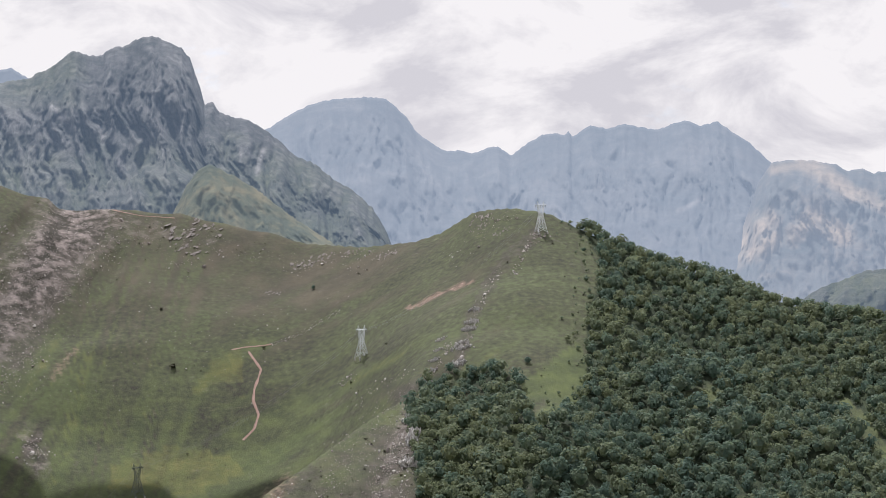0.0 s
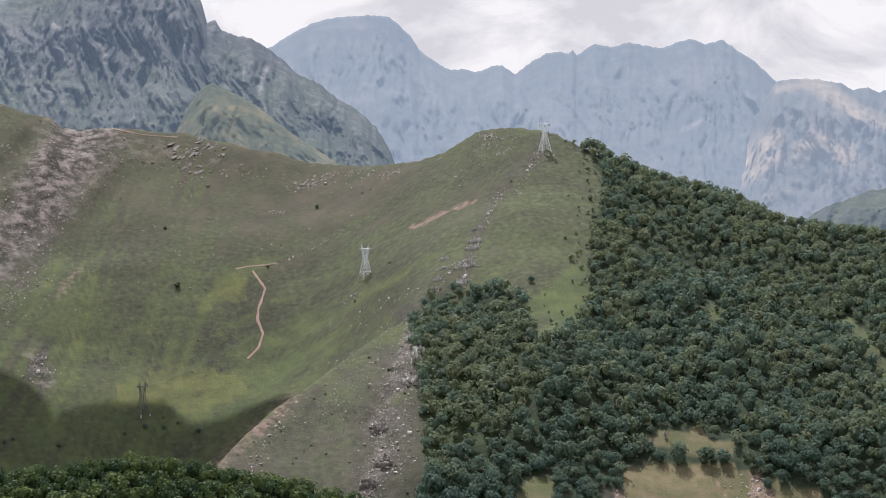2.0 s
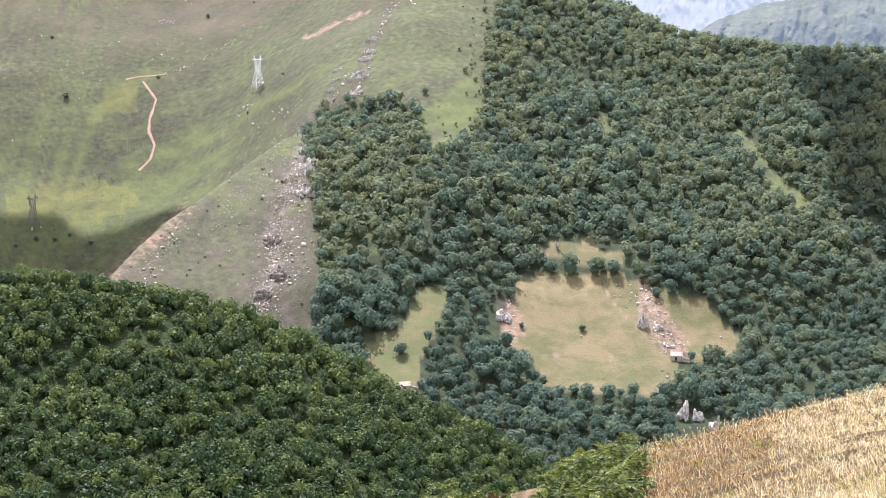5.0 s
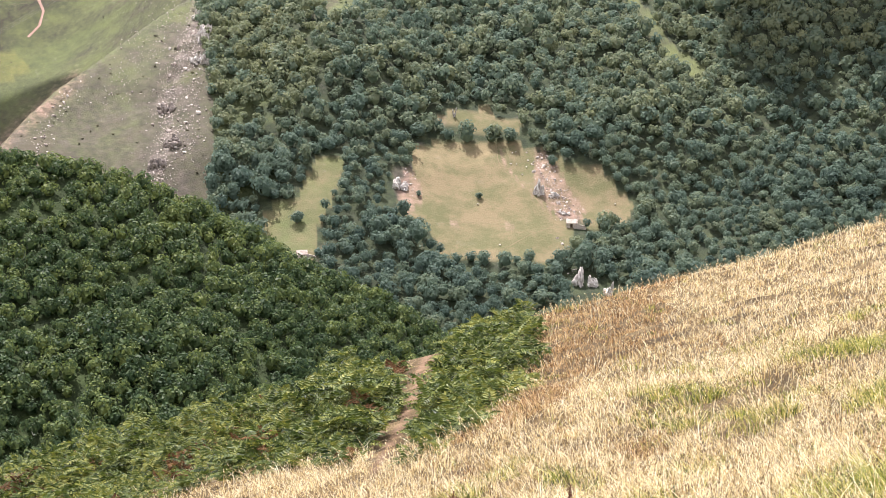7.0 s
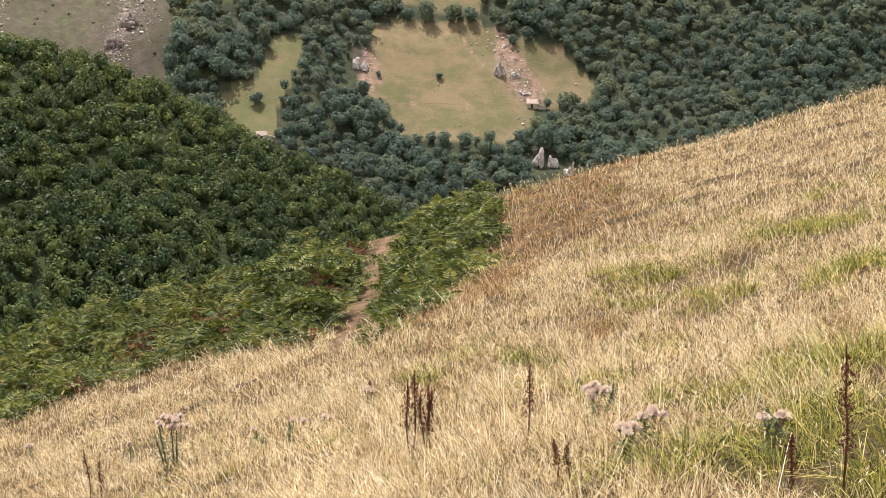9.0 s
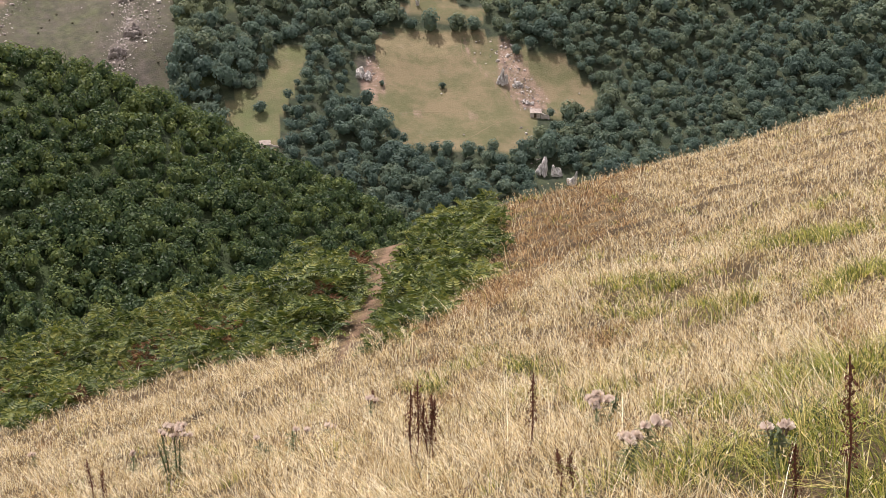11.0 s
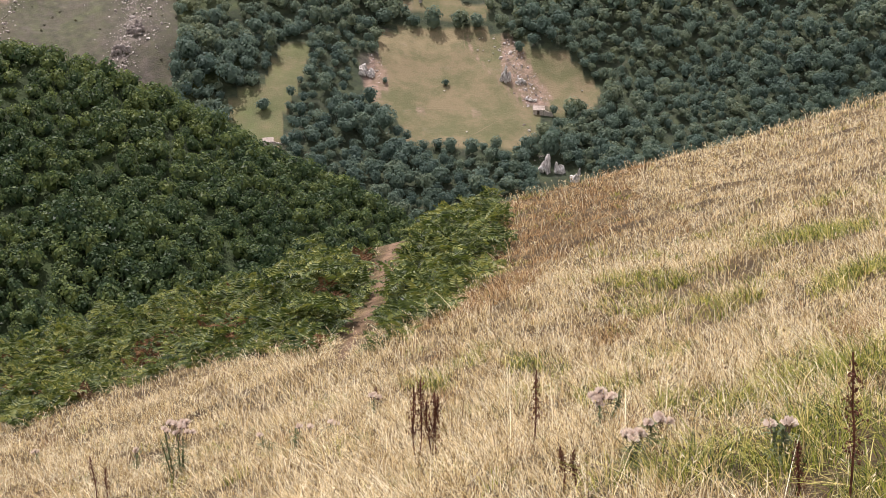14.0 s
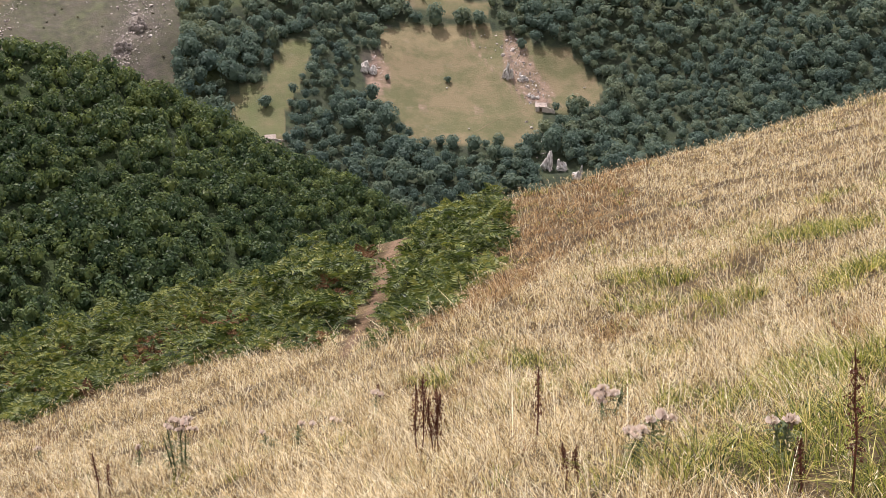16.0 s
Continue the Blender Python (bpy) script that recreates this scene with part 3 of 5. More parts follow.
# ---- the ranges behind ----
def mountain(name, crest, reach, depth, base, mat, label, ribs=1.0, seed=0, step=0.07, rows=72, rough=0.045, marks=None):
    ca, ce = line(crest)
    A = np.arange(ca[0], ca[-1], step)
    top = np.interp(A, ca, ce) + rough * fbm(A * 9, A * 0, seed, 4) * np.clip(np.minimum(A - ca[0], ca[-1] - A) * 2, 0, 1)
    s = np.linspace(0, 1, rows) ** 0.9
    a, t = np.meshgrid(A, s, indexing="ij")
    e = base + (top[:, None] - base) * t
    wa, we = a + 0.5 * fbm(a * 0.8, e * 0.8, seed + 2, 4), e + 0.5 * fbm(a * 0.7, e * 0.9, seed + 3, 4)
    shape = ridged(wa * 0.5 + we * 0.2, we * 0.25, seed + 5, 2) * 0.42 + ridged(wa * 2.2 + we * 0.5, we * 0.30, seed + 9, 3) * 0.34 + ridged(wa * 5 + we * 1.2, we * 0.9, seed + 11, 4) * 0.26 + ridged(wa * 4.2, we * 0.22, seed + 15, 4) * 0.30 * np.clip((t - 0.25) * 2, 0, 1)
    r = reach - depth * (1 - t) - ribs * depth * 0.20 * shape * np.clip((1 - t) * 5, 0.05, 1) * np.clip(t * 4, 0.1, 1)
    front = np.stack([r * np.sin(np.radians(a)), r * np.cos(np.radians(a)), r * tand(e) + EYE], -1)
    foot = front[:, :1].copy()
    foot[:, :, 2] = EYE - 332
    back = front[:, -1:].copy() * np.array([1.12, 1.12, 1.0])
    back[:, :, 2] = EYE - 332
    g = np.concatenate([foot, front, back], 1)
    na, nr = g.shape[:2]
    i, j = np.meshgrid(np.arange(na - 1), np.arange(nr - 1), indexing="ij")
    q = np.stack([i * nr + j, (i + 1) * nr + j, (i + 1) * nr + j + 1, i * nr + j + 1], -1).reshape(-1, 4)
    ob = mesh_from(name, g.reshape(-1, 3), q, mat, smooth=True)
    for key, value in (marks(a, e, shape) if marks else {}).items():
        full = np.zeros(g.shape[:2], np.float32)
        full[:, 1:-1] = value
        ob.data.attributes.new(key, "FLOAT", "POINT").data.foreach_set("value", full.ravel())
    return tagged(ob, label, "mountain", kind="structure")


def peak_marks(a, e, shape):
    """Scrub on the lower slopes and ledges, pale scars on the ribs."""
    green = np.clip((4.6 - e) / 3.5, 0, 0.62) - 0.35 * np.clip(shape, 0, 1) + 0.35 * fbm(a * 1.1, e * 1.3, 33, 4)
    green = np.maximum(green, np.clip((-11.6 - a) / 2, 0, 0.55) * np.clip((e - 4.6) / 0.8, 0, 1))
    pale = 0.10 + 0.30 * np.clip(shape, -0.5, 1) - 0.25 * np.clip((3.0 - e) / 3, 0, 1)
    for scar, wide in (("-11.8,4.9 -11.7,4.4 -11.55,3.8", 0.16), ("-6.15,3.5 -6.3,3.1 -6.4,2.7", 0.16), ("-6.9,3.6 -6.95,3.1", 0.10), ("-13.3,5.0 -12.6,4.3", 0.2)):
        pale = np.maximum(pale, np.clip(1 - near_line(a, e, scar) / wide, 0, 1) * 0.75)
    return {"green": green, "pale": pale}


def range_marks(a, e, shape):
    pale = 0.05 + 0.30 * np.clip(shape, -0.5, 1)
    pale = np.maximum(pale, np.clip(1 - near_line(a, e, "-3.6,5.0 -3.1,5.1 -2.9,4.9") / 0.3, 0, 1) * 0.7)
    return {"pale": np.maximum(pale, np.clip(1 - near_line(a, e, "8.1,1.28 8.5,1.4 8.97,1.69") / 0.16, 0, 1) * 0.9)}


def tan_marks(a, e, shape):
    """Bare tan screes in the gullies of the pale mountain."""
    pale = np.zeros(np.shape(a))
    for scar, wide in (("9.3,-0.7 10.2,0.1 11.1,0.9", 0.55), ("10.6,-0.2 11.4,0.3", 0.4), ("12.0,0.3 12.65,0.9 13.6,0.35", 0.45), ("12.3,2.75 13.2,2.3 14.0,1.7 15.3,1.2", 0.32), ("11.3,2.6 12.2,2.7", 0.2)):
        pale = np.maximum(pale, np.clip(1.2 - near_line(a, e, scar) / wide, 0, 1))
    return {"pale": 0.66 * pale + 0.25 * pale * shape}


PEAK = "-21,5 -18,5.6 -15.66,5.70 -14.93,5.75 -14.05,5.91 -13.46,6.20 -13.08,6.45 -12.52,6.87 -12.05,6.74 -11.68,6.67 -11.30,6.92 -10.73,7.08 -10.26,7.33 -9.78,7.37 -9.21,7.17 -8.89,6.96 -8.61,6.62 -8.42,6.05 -8.26,5.57 -8.15,5.09 -7.86,5.15 -7.61,4.80 -7.23,4.66 -6.65,4.57 -6.07,4.21 -5.50,3.73 -5.12,3.34 -4.34,3.00 -3.76,2.49 -2.99,2.05 -2.41,1.46 -2.03,0.87 -1.80,0.24 -1.4,-1"
RANGE = "-8,3.4 -7,3.8 -5.98,4.25 -5.29,4.70 -4.61,5.04 -3.92,5.21 -3.34,5.27 -2.56,5.32 -1.93,5.27 -1.58,4.96 -1.16,4.57 -0.91,4.13 -0.33,3.68 0.16,3.42 0.65,3.45 1.10,3.33 1.57,3.52 1.92,3.57 2.41,3.25 2.90,3.60 3.49,3.96 3.98,3.99 4.27,3.90 4.41,4.08 4.50,3.84 5.15,4.24 5.73,4.11 6.22,4.26 6.80,4.15 7.47,4.04 8.05,4.25 8.43,4.34 8.91,4.12 9.48,4.28 10.05,3.86 10.61,3.48 11.08,2.99 12,2.2 14,1.5 20,1"
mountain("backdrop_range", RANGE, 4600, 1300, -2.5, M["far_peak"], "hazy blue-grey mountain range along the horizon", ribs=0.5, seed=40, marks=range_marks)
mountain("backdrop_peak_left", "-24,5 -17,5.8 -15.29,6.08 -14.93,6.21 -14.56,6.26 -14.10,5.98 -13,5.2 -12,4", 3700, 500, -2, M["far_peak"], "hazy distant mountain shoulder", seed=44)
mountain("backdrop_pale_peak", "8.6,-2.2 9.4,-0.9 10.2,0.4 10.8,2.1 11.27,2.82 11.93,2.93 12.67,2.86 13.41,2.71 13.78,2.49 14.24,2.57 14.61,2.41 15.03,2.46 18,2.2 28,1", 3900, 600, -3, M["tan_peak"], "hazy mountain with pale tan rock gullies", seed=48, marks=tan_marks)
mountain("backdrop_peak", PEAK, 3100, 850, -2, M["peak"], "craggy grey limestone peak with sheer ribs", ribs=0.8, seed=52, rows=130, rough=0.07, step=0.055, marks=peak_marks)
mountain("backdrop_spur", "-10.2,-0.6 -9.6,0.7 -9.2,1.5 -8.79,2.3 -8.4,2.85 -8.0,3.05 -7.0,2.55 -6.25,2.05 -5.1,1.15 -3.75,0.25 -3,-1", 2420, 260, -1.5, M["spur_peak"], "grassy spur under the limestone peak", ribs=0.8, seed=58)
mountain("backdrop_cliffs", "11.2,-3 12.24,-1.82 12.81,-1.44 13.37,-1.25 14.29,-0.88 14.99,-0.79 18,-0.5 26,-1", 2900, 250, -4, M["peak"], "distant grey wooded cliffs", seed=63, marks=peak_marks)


# ---- woods ----
RNG = np.random.default_rng(7)


def crown(leaves, size, seed, tall=1.0):
    """A crown of leaf sprays over the tops and sides of many rounded boughs. Unit radius, base at 0."""
    g = np.random.default_rng(seed)
    boughs = 9
    c = g.normal(0, 1, (boughs, 3))
    c[:, 2] = np.abs(c[:, 2]) * 0.9 - 0.12
    c /= np.linalg.norm(c, axis=1)[:, None]
    c = c * g.uniform(0.36, 0.62, (boughs, 1))
    c[0] = (0, 0, 0.15)
    rad = g.uniform(0.30, 0.48, boughs)
    rad[0] = 0.68
    k = g.choice(boughs, leaves, p=rad ** 1.5 / (rad ** 1.5).sum())
    d = g.normal(0, 1, (leaves, 3))
    d[:, 2] = np.where(d[:, 2] < -0.5, -d[:, 2], d[:, 2])
    d /= np.linalg.norm(d, axis=1)[:, None]
    p = c[k] + d * rad[k][:, None] * g.uniform(0.84, 1.10, (leaves, 1))
    nrm = d + 0.25 * c[k] + g.normal(0, 0.24, (leaves, 3))
    nrm /= np.linalg.norm(nrm, axis=1)[:, None]
    u = np.cross(nrm, g.normal(0, 1, (leaves, 3)))
    u /= np.linalg.norm(u, axis=1)[:, None]
    w = np.cross(nrm, u)
    sz = size * g.uniform(0.5, 1.35, (leaves, 1))
    fold = nrm * sz * g.uniform(-0.35, 0.05, (leaves, 1))
    v = np.stack([p - u * sz + fold, p - w * sz * 0.8, p + u * sz + fold, p + w * sz * 0.8], 1)
    v[:, :, 2] = (v[:, :, 2] + 0.7) * tall
    t = (1 + math.sqrt(5)) / 2
    ico = np.array([(-1, t, 0), (1, t, 0), (-1, -t, 0), (1, -t, 0), (0, -1, t), (0, 1, t), (0, -1, -t), (0, 1, -t), (t, 0, -1), (t, 0, 1), (-t, 0, -1), (-t, 0, 1)]) / math.hypot(1, t)
    pairs = np.array([(0, 11, 5, 1), (5, 11, 4, 9), (3, 9, 4, 2), (2, 4, 11, 10), (3, 2, 6, 8), (7, 1, 8, 6), (0, 1, 7, 10), (9, 8, 1, 5)])
    core = ico * 0.54 * g.uniform(0.85, 1.1, (12, 1)) + np.array([0, 0, 0.68])
    core[:, 2] *= tall
    return np.concatenate([v.reshape(-1, 3), core[pairs].reshape(-1, 3)])


def scatter(protos, x, y, z, radius, g, drift=0.0, warm=0.0):
    """All copies of the prototypes, turned, scaled and set down, as one run of vertices."""
    n = len(x)
    pick = g.integers(0, len(protos), n)
    turn = g.uniform(0, 2 * np.pi, n)
    out, tones = [], []
    mood = g.uniform(0, 1, n) * (1 - drift) + drift * np.clip(0.5 + 0.9 * fbm(x / 90, y / 90, 41, 3), 0, 1)
    mood = np.clip(mood + warm, 0, 1)
    for k, p in enumerate(protos):
        m = np.where(pick == k)[0]
        if not len(m):
            continue
        c, s = np.cos(turn[m])[:, None], np.sin(turn[m])[:, None]
        rr = radius[m][:, None]
        hz = rr * g.uniform(0.85, 1.2, (len(m), 1))
        out.append(np.stack([(p[None, :, 0] * c - p[None, :, 1] * s) * rr + x[m][:, None],
                             (p[None, :, 0] * s + p[None, :, 1] * c) * rr + y[m][:, None],
                             p[None, :, 2] * hz + z[m][:, None]], -1).reshape(-1, 3))
        tones.append(np.repeat(mood[m], len(p)))
    return np.concatenate(out), np.concatenate(tones)


def toned(ob, tones):
    ob.data.attributes.new("tone", "FLOAT", "POINT").data.foreach_set("value", tones.astype(np.float32))
    return ob


def quads(v):
    return np.arange(len(v)).reshape(-1, 4)


def jittered(a0, a1, r0, r1, gap, g):
    """Plan points about one gap apart in a sector of the plan."""
    R = r1 / math.cos(radians((a1 - a0) / 2))
    xs = np.arange(R * math.sin(radians(a0)) - 50, R * math.sin(radians(a1)) + 50, gap)
    ys = np.arange(r0 * 0.85, r1 + gap, gap)
    x, y = np.meshgrid(xs, ys)
    x = x.ravel() + g.uniform(-0.45, 0.45, x.size) * gap
    y = y.ravel() + g.uniform(-0.45, 0.45, y.size) * gap
    a, r = np.degrees(np.arctan2(x, y)), np.hypot(x, y)
    m = (a > a0) & (a < a1) & (r > r0) & (r < r1)
    return x[m], y[m], a[m], r[m]


HUTS = [(11.68, -13.02), (2.08, -14.12)]
BARE_ROCK = [(10.55, -12.05), (5.62, -11.75), (12.0, -15.0), (12.5, -15.1), (13.0, -15.3), (7.5, -9.3)]


def build_far_woods():
    g = np.random.default_rng(11)
    x, y, a, r = (np.concatenate(q) for q in zip(jittered(-2.5, 25.5, 790, 985, 6.4, g), jittered(-2.5, 25.5, 985, 1500, 7.2, g)))
    z = height(x, y)
    e = np.degrees(np.arctan2(z - EYE, r))
    in_reach = r < along(a, HILL_REACH) + 25
    keep = (covers(a, e, x, y)["wood"] > 0.5) & in_reach & (fbm(x / 30, y / 30, 43, 3) > -0.66)
    close = [crown(180, 0.112, 100 + i, 1.0) for i in range(8)]
    distant = [crown(82, 0.155, 120 + i, 1.0) for i in range(8)]
    rad = np.clip(g.lognormal(1.60, 0.24, len(x)), 3.0, 8.5) * (1 + 0.35 * fbm(x / 45, y / 45, 77, 3))
    fringe = ~keep & in_reach & (e > -5.5) & (a > 2.5) & (covers(a + g.uniform(0, 1.1, len(a)), e, x, y)["wood"] > 0.5) & (g.uniform(0, 1, len(a)) < 0.7)
    rad[fringe] *= g.uniform(0.15, 0.5, fringe.sum())
    keep |= fringe
    keep &= e > np.maximum(along(a, RIDGE_CREST), along(a, NEAR_CREST)) - 1.2
    rad = rad * np.where(r < 985, 0.94, 1.0)
    for spot in HUTS + BARE_ROCK:
        q = place(*spot, 750, 1200)
        keep &= np.hypot(x - q.x, (y - q.y + 9) * 0.5) > 8
    x, y, z, rad = x[keep], y[keep], z[keep], rad[keep]
    near = np.hypot(x, y) < 985
    rise = g.uniform(-1.2, 2.2, len(x)) * rad / 5.5
    # tone raised uphill: the sun on the upper wood is put into the colour
    sunlit_upper = np.clip((z - 120) / 180, -0.04, 0.22)
    v1, tone1 = scatter(close, x[near], y[near], z[near] + rise[near], rad[near], g, 0.4, sunlit_upper[near])
    v2, tone2 = scatter(distant, x[~near], y[~near], z[~near] + rise[~near], rad[~near], g, 0.4, sunlit_upper[~near])
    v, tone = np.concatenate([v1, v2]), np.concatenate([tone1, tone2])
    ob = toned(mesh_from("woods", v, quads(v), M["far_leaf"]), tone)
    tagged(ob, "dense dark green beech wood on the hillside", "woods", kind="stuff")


def build_ridge_woods():
    g = np.random.default_rng(12)
    x, y, a, r = jittered(-19, 10, 305, 462, 3.4, g)
    z = height(x, y)
    low = np.degrees(np.arctan2(z - EYE, r)) > along(a, NEAR_CREST) - 1.6
    x, y, z = x[low], y[low], z[low]
    protos = [crown(104, 0.125, 200 + i, 1.0) for i in range(8)]
    rad = g.uniform(1.7, 3.5, len(x)) * (1 + 0.3 * fbm(x / 25, y / 25, 79, 3))
    v, tone = scatter(protos, x, y, z - 0.4, rad, g, 0.3)
    ob = toned(mesh_from("ridge_thicket", v, quads(v), M["ridge_leaf"]), tone)
    tagged(ob, "bright green hazel thicket covering the near ridge", "woods", kind="stuff")


def build_shrubs():
    """Low heather and gorse dotting the open slopes and the scree."""
    g = np.random.default_rng(14)
    x, y, a, r = jittered(-17, 6, 830, 1720, 9.0, g)
    z = height(x, y)
    e = np.degrees(np.arctan2(z - EYE, r))
    c = covers(a, e, x, y)
    patch = fbm(x / 70, y / 70, 45, 4)
    chance = np.where(inside(a, e, SCREE), 0.5, 0.015 + 1.1 * np.clip(patch - 0.12, 0, 1))
    keep = (c["wood"] < 0.5) & (c["meadow"] < 0.5) & (r < along(a, HILL_REACH) - 5) & (g.uniform(0, 1, len(x)) < chance)
    x, y, z = x[keep], y[keep], z[keep]
    v, tone = scatter([crown(26, 0.24, 700 + i, 0.6) for i in range(6)], x, y, z - 0.3, g.lognormal(-0.25, 0.45, len(x)), g)
    ob = toned(mesh_from("heather_shrubs", v, quads(v), M["heather"]), tone)
    tagged(ob, "low brown-green heather dotting the slope", "shrubs", kind="stuff")


build_far_woods()
build_ridge_woods()
build_shrubs()


# ---- the pasture underfoot ----
FERNS = "-30,-24.5 -7.83,-23.30 -5.81,-23.01 -3.75,-22.50 -1.05,-21.70 3.72,-21.49 4.98,-21.51 6.44,-21.13 8.53,-20.15 9.76,-18.77 10.36,-17.59 10.3,-15 10,-10 -30,-10"
FERN_RIM = "-30,-24.5 -7.8,-23.3 -5.8,-22.8 -3.7,-22.3 -1,-21.7 2.5,-21.5 4.6,-21.1 6.6,-20.9 7.5,-20.3 9,-19.7 9.8,-18.7 10.3,-17.5"


def dips(x, y):
    r = np.hypot(x, y)
    z = height(x, y)
    return np.degrees(np.arctan2(x, y)), np.degrees(np.arctan2(z - EYE, r)), r, z


def blades(x, y, z, h, w, bend, g, name, mat, label, joints=3, droop=0.14):
    """Grass: each blade a tapered strip, bent over towards its tip."""
    n = len(x)
    t = g.uniform(0, 2 * np.pi, n)
    side = np.stack([np.cos(t), np.sin(t), np.zeros(n)], 1) * w[:, None]
    root = np.stack([x, y, z - 0.03], 1)

    def at(f):
        return root + np.stack([bend[:, 0] * f ** 2, bend[:, 1] * f ** 2, np.full(n, f - droop * f ** 3)], 1) * h[:, None]
    if joints == 3:
        p1, p2, p3 = at(0.45), at(0.78), at(1.0)
        v = np.stack([root - side, root + side, p1 - side * 0.85, p1 + side * 0.85, p2 - side * 0.55, p2 + side * 0.55, p3], 1).reshape(-1, 3)
        b = np.arange(n)[:, None] * 7
        q = [np.concatenate([b + np.array([0, 1, 3, 2]), b + np.array([2, 3, 5, 4])]), b + np.array([4, 5, 6])]
    else:
        p1, p2 = at(0.55), at(1.0)
        v = np.stack([root - side, root + side, p1 - side * 0.8, p1 + side * 0.8, p2], 1).reshape(-1, 3)
        b = np.arange(n)[:, None] * 5
        q = [b + np.array([0, 1, 3, 2]), b + np.array([2, 3, 4])]
    return tagged(mesh_from(name, v, q, mat), label, "grass", kind="stuff")


def spread(rings, g, a0=-9.5, a1=26, tuft=11, wide=0.035, splay=0.30):
    """Blades in tufts: their places, how far each leans out of its tuft, and each tuft's own number from 0 to 1."""
    xs, ys, ls, ks = [], [], [], []
    for r0, r1, per in rings:
        n = int(0.5 * (r1 ** 2 - r0 ** 2) * radians(a1 - a0) * per / tuft)
        r = np.sqrt(g.uniform(r0 ** 2, r1 ** 2, n))
        a = np.radians(g.uniform(a0, a1, n))
        off = g.normal(0, 1, (n, tuft, 2))
        size = (wide + 0.0018 * r)[:, None]
        xs.append((r * np.sin(a))[:, None] + off[:, :, 0] * size)
        ys.append((r * np.cos(a))[:, None] + off[:, :, 1] * size)
        ls.append(off * splay + g.normal(0, 0.18, (n, 1, 2)))
        ks.append(np.repeat(g.uniform(0, 1, n), tuft))
    return np.concatenate([v.ravel() for v in xs]), np.concatenate([v.ravel() for v in ys]), np.concatenate([v.reshape(-1, 2) for v in ls]), np.concatenate(ks)


TUSSOCKS = [(16.07, -21.5, 0.5), (21.4, -16.9, 1.1), (19.5, -23.0, 0.34), (11.5, -21.9, 0.45), (16.6, -25.2, 0.36), (18.2, -24.9, 0.34), (20.6, -25.2, 0.3), (23.9, -20.9, 0.5), (23.5, -17.9, 0.9),
            (15.5, -18.8, 0.6), (18.4, -19.4, 0.75), (9.8, -21.5, 0.35), (20.8, -21.7, 0.34), (14.4, -22.9, 0.25), (22.6, -23.2, 0.32), (14.2, -26, 0.22), (24.6, -24.6, 0.45), (8.4, -22.6, 0.25)]


def tussock_field(x, y):
    """Where green tussocks stand in the straw: about 1 at the heart of each."""
    f = 0.62 * fbm(x / 0.55, y / 0.55, 91, 2) + 0.25 * fbm(x / 5, y / 5, 95, 2)
    for a, e, size in TUSSOCKS:
        p = place(a, e, 5, 60)
        f = f + 0.95 * np.exp(-((x - p.x) ** 2 + ((y - p.y) * 0.5) ** 2) / (size * size * 0.42))
    return f


BROWN = "10.1,-15 15.4,-14 14.9,-16.9 12.3,-18.5 10.2,-19.9 8.6,-20.7 7.4,-20.6 9.6,-18.5"


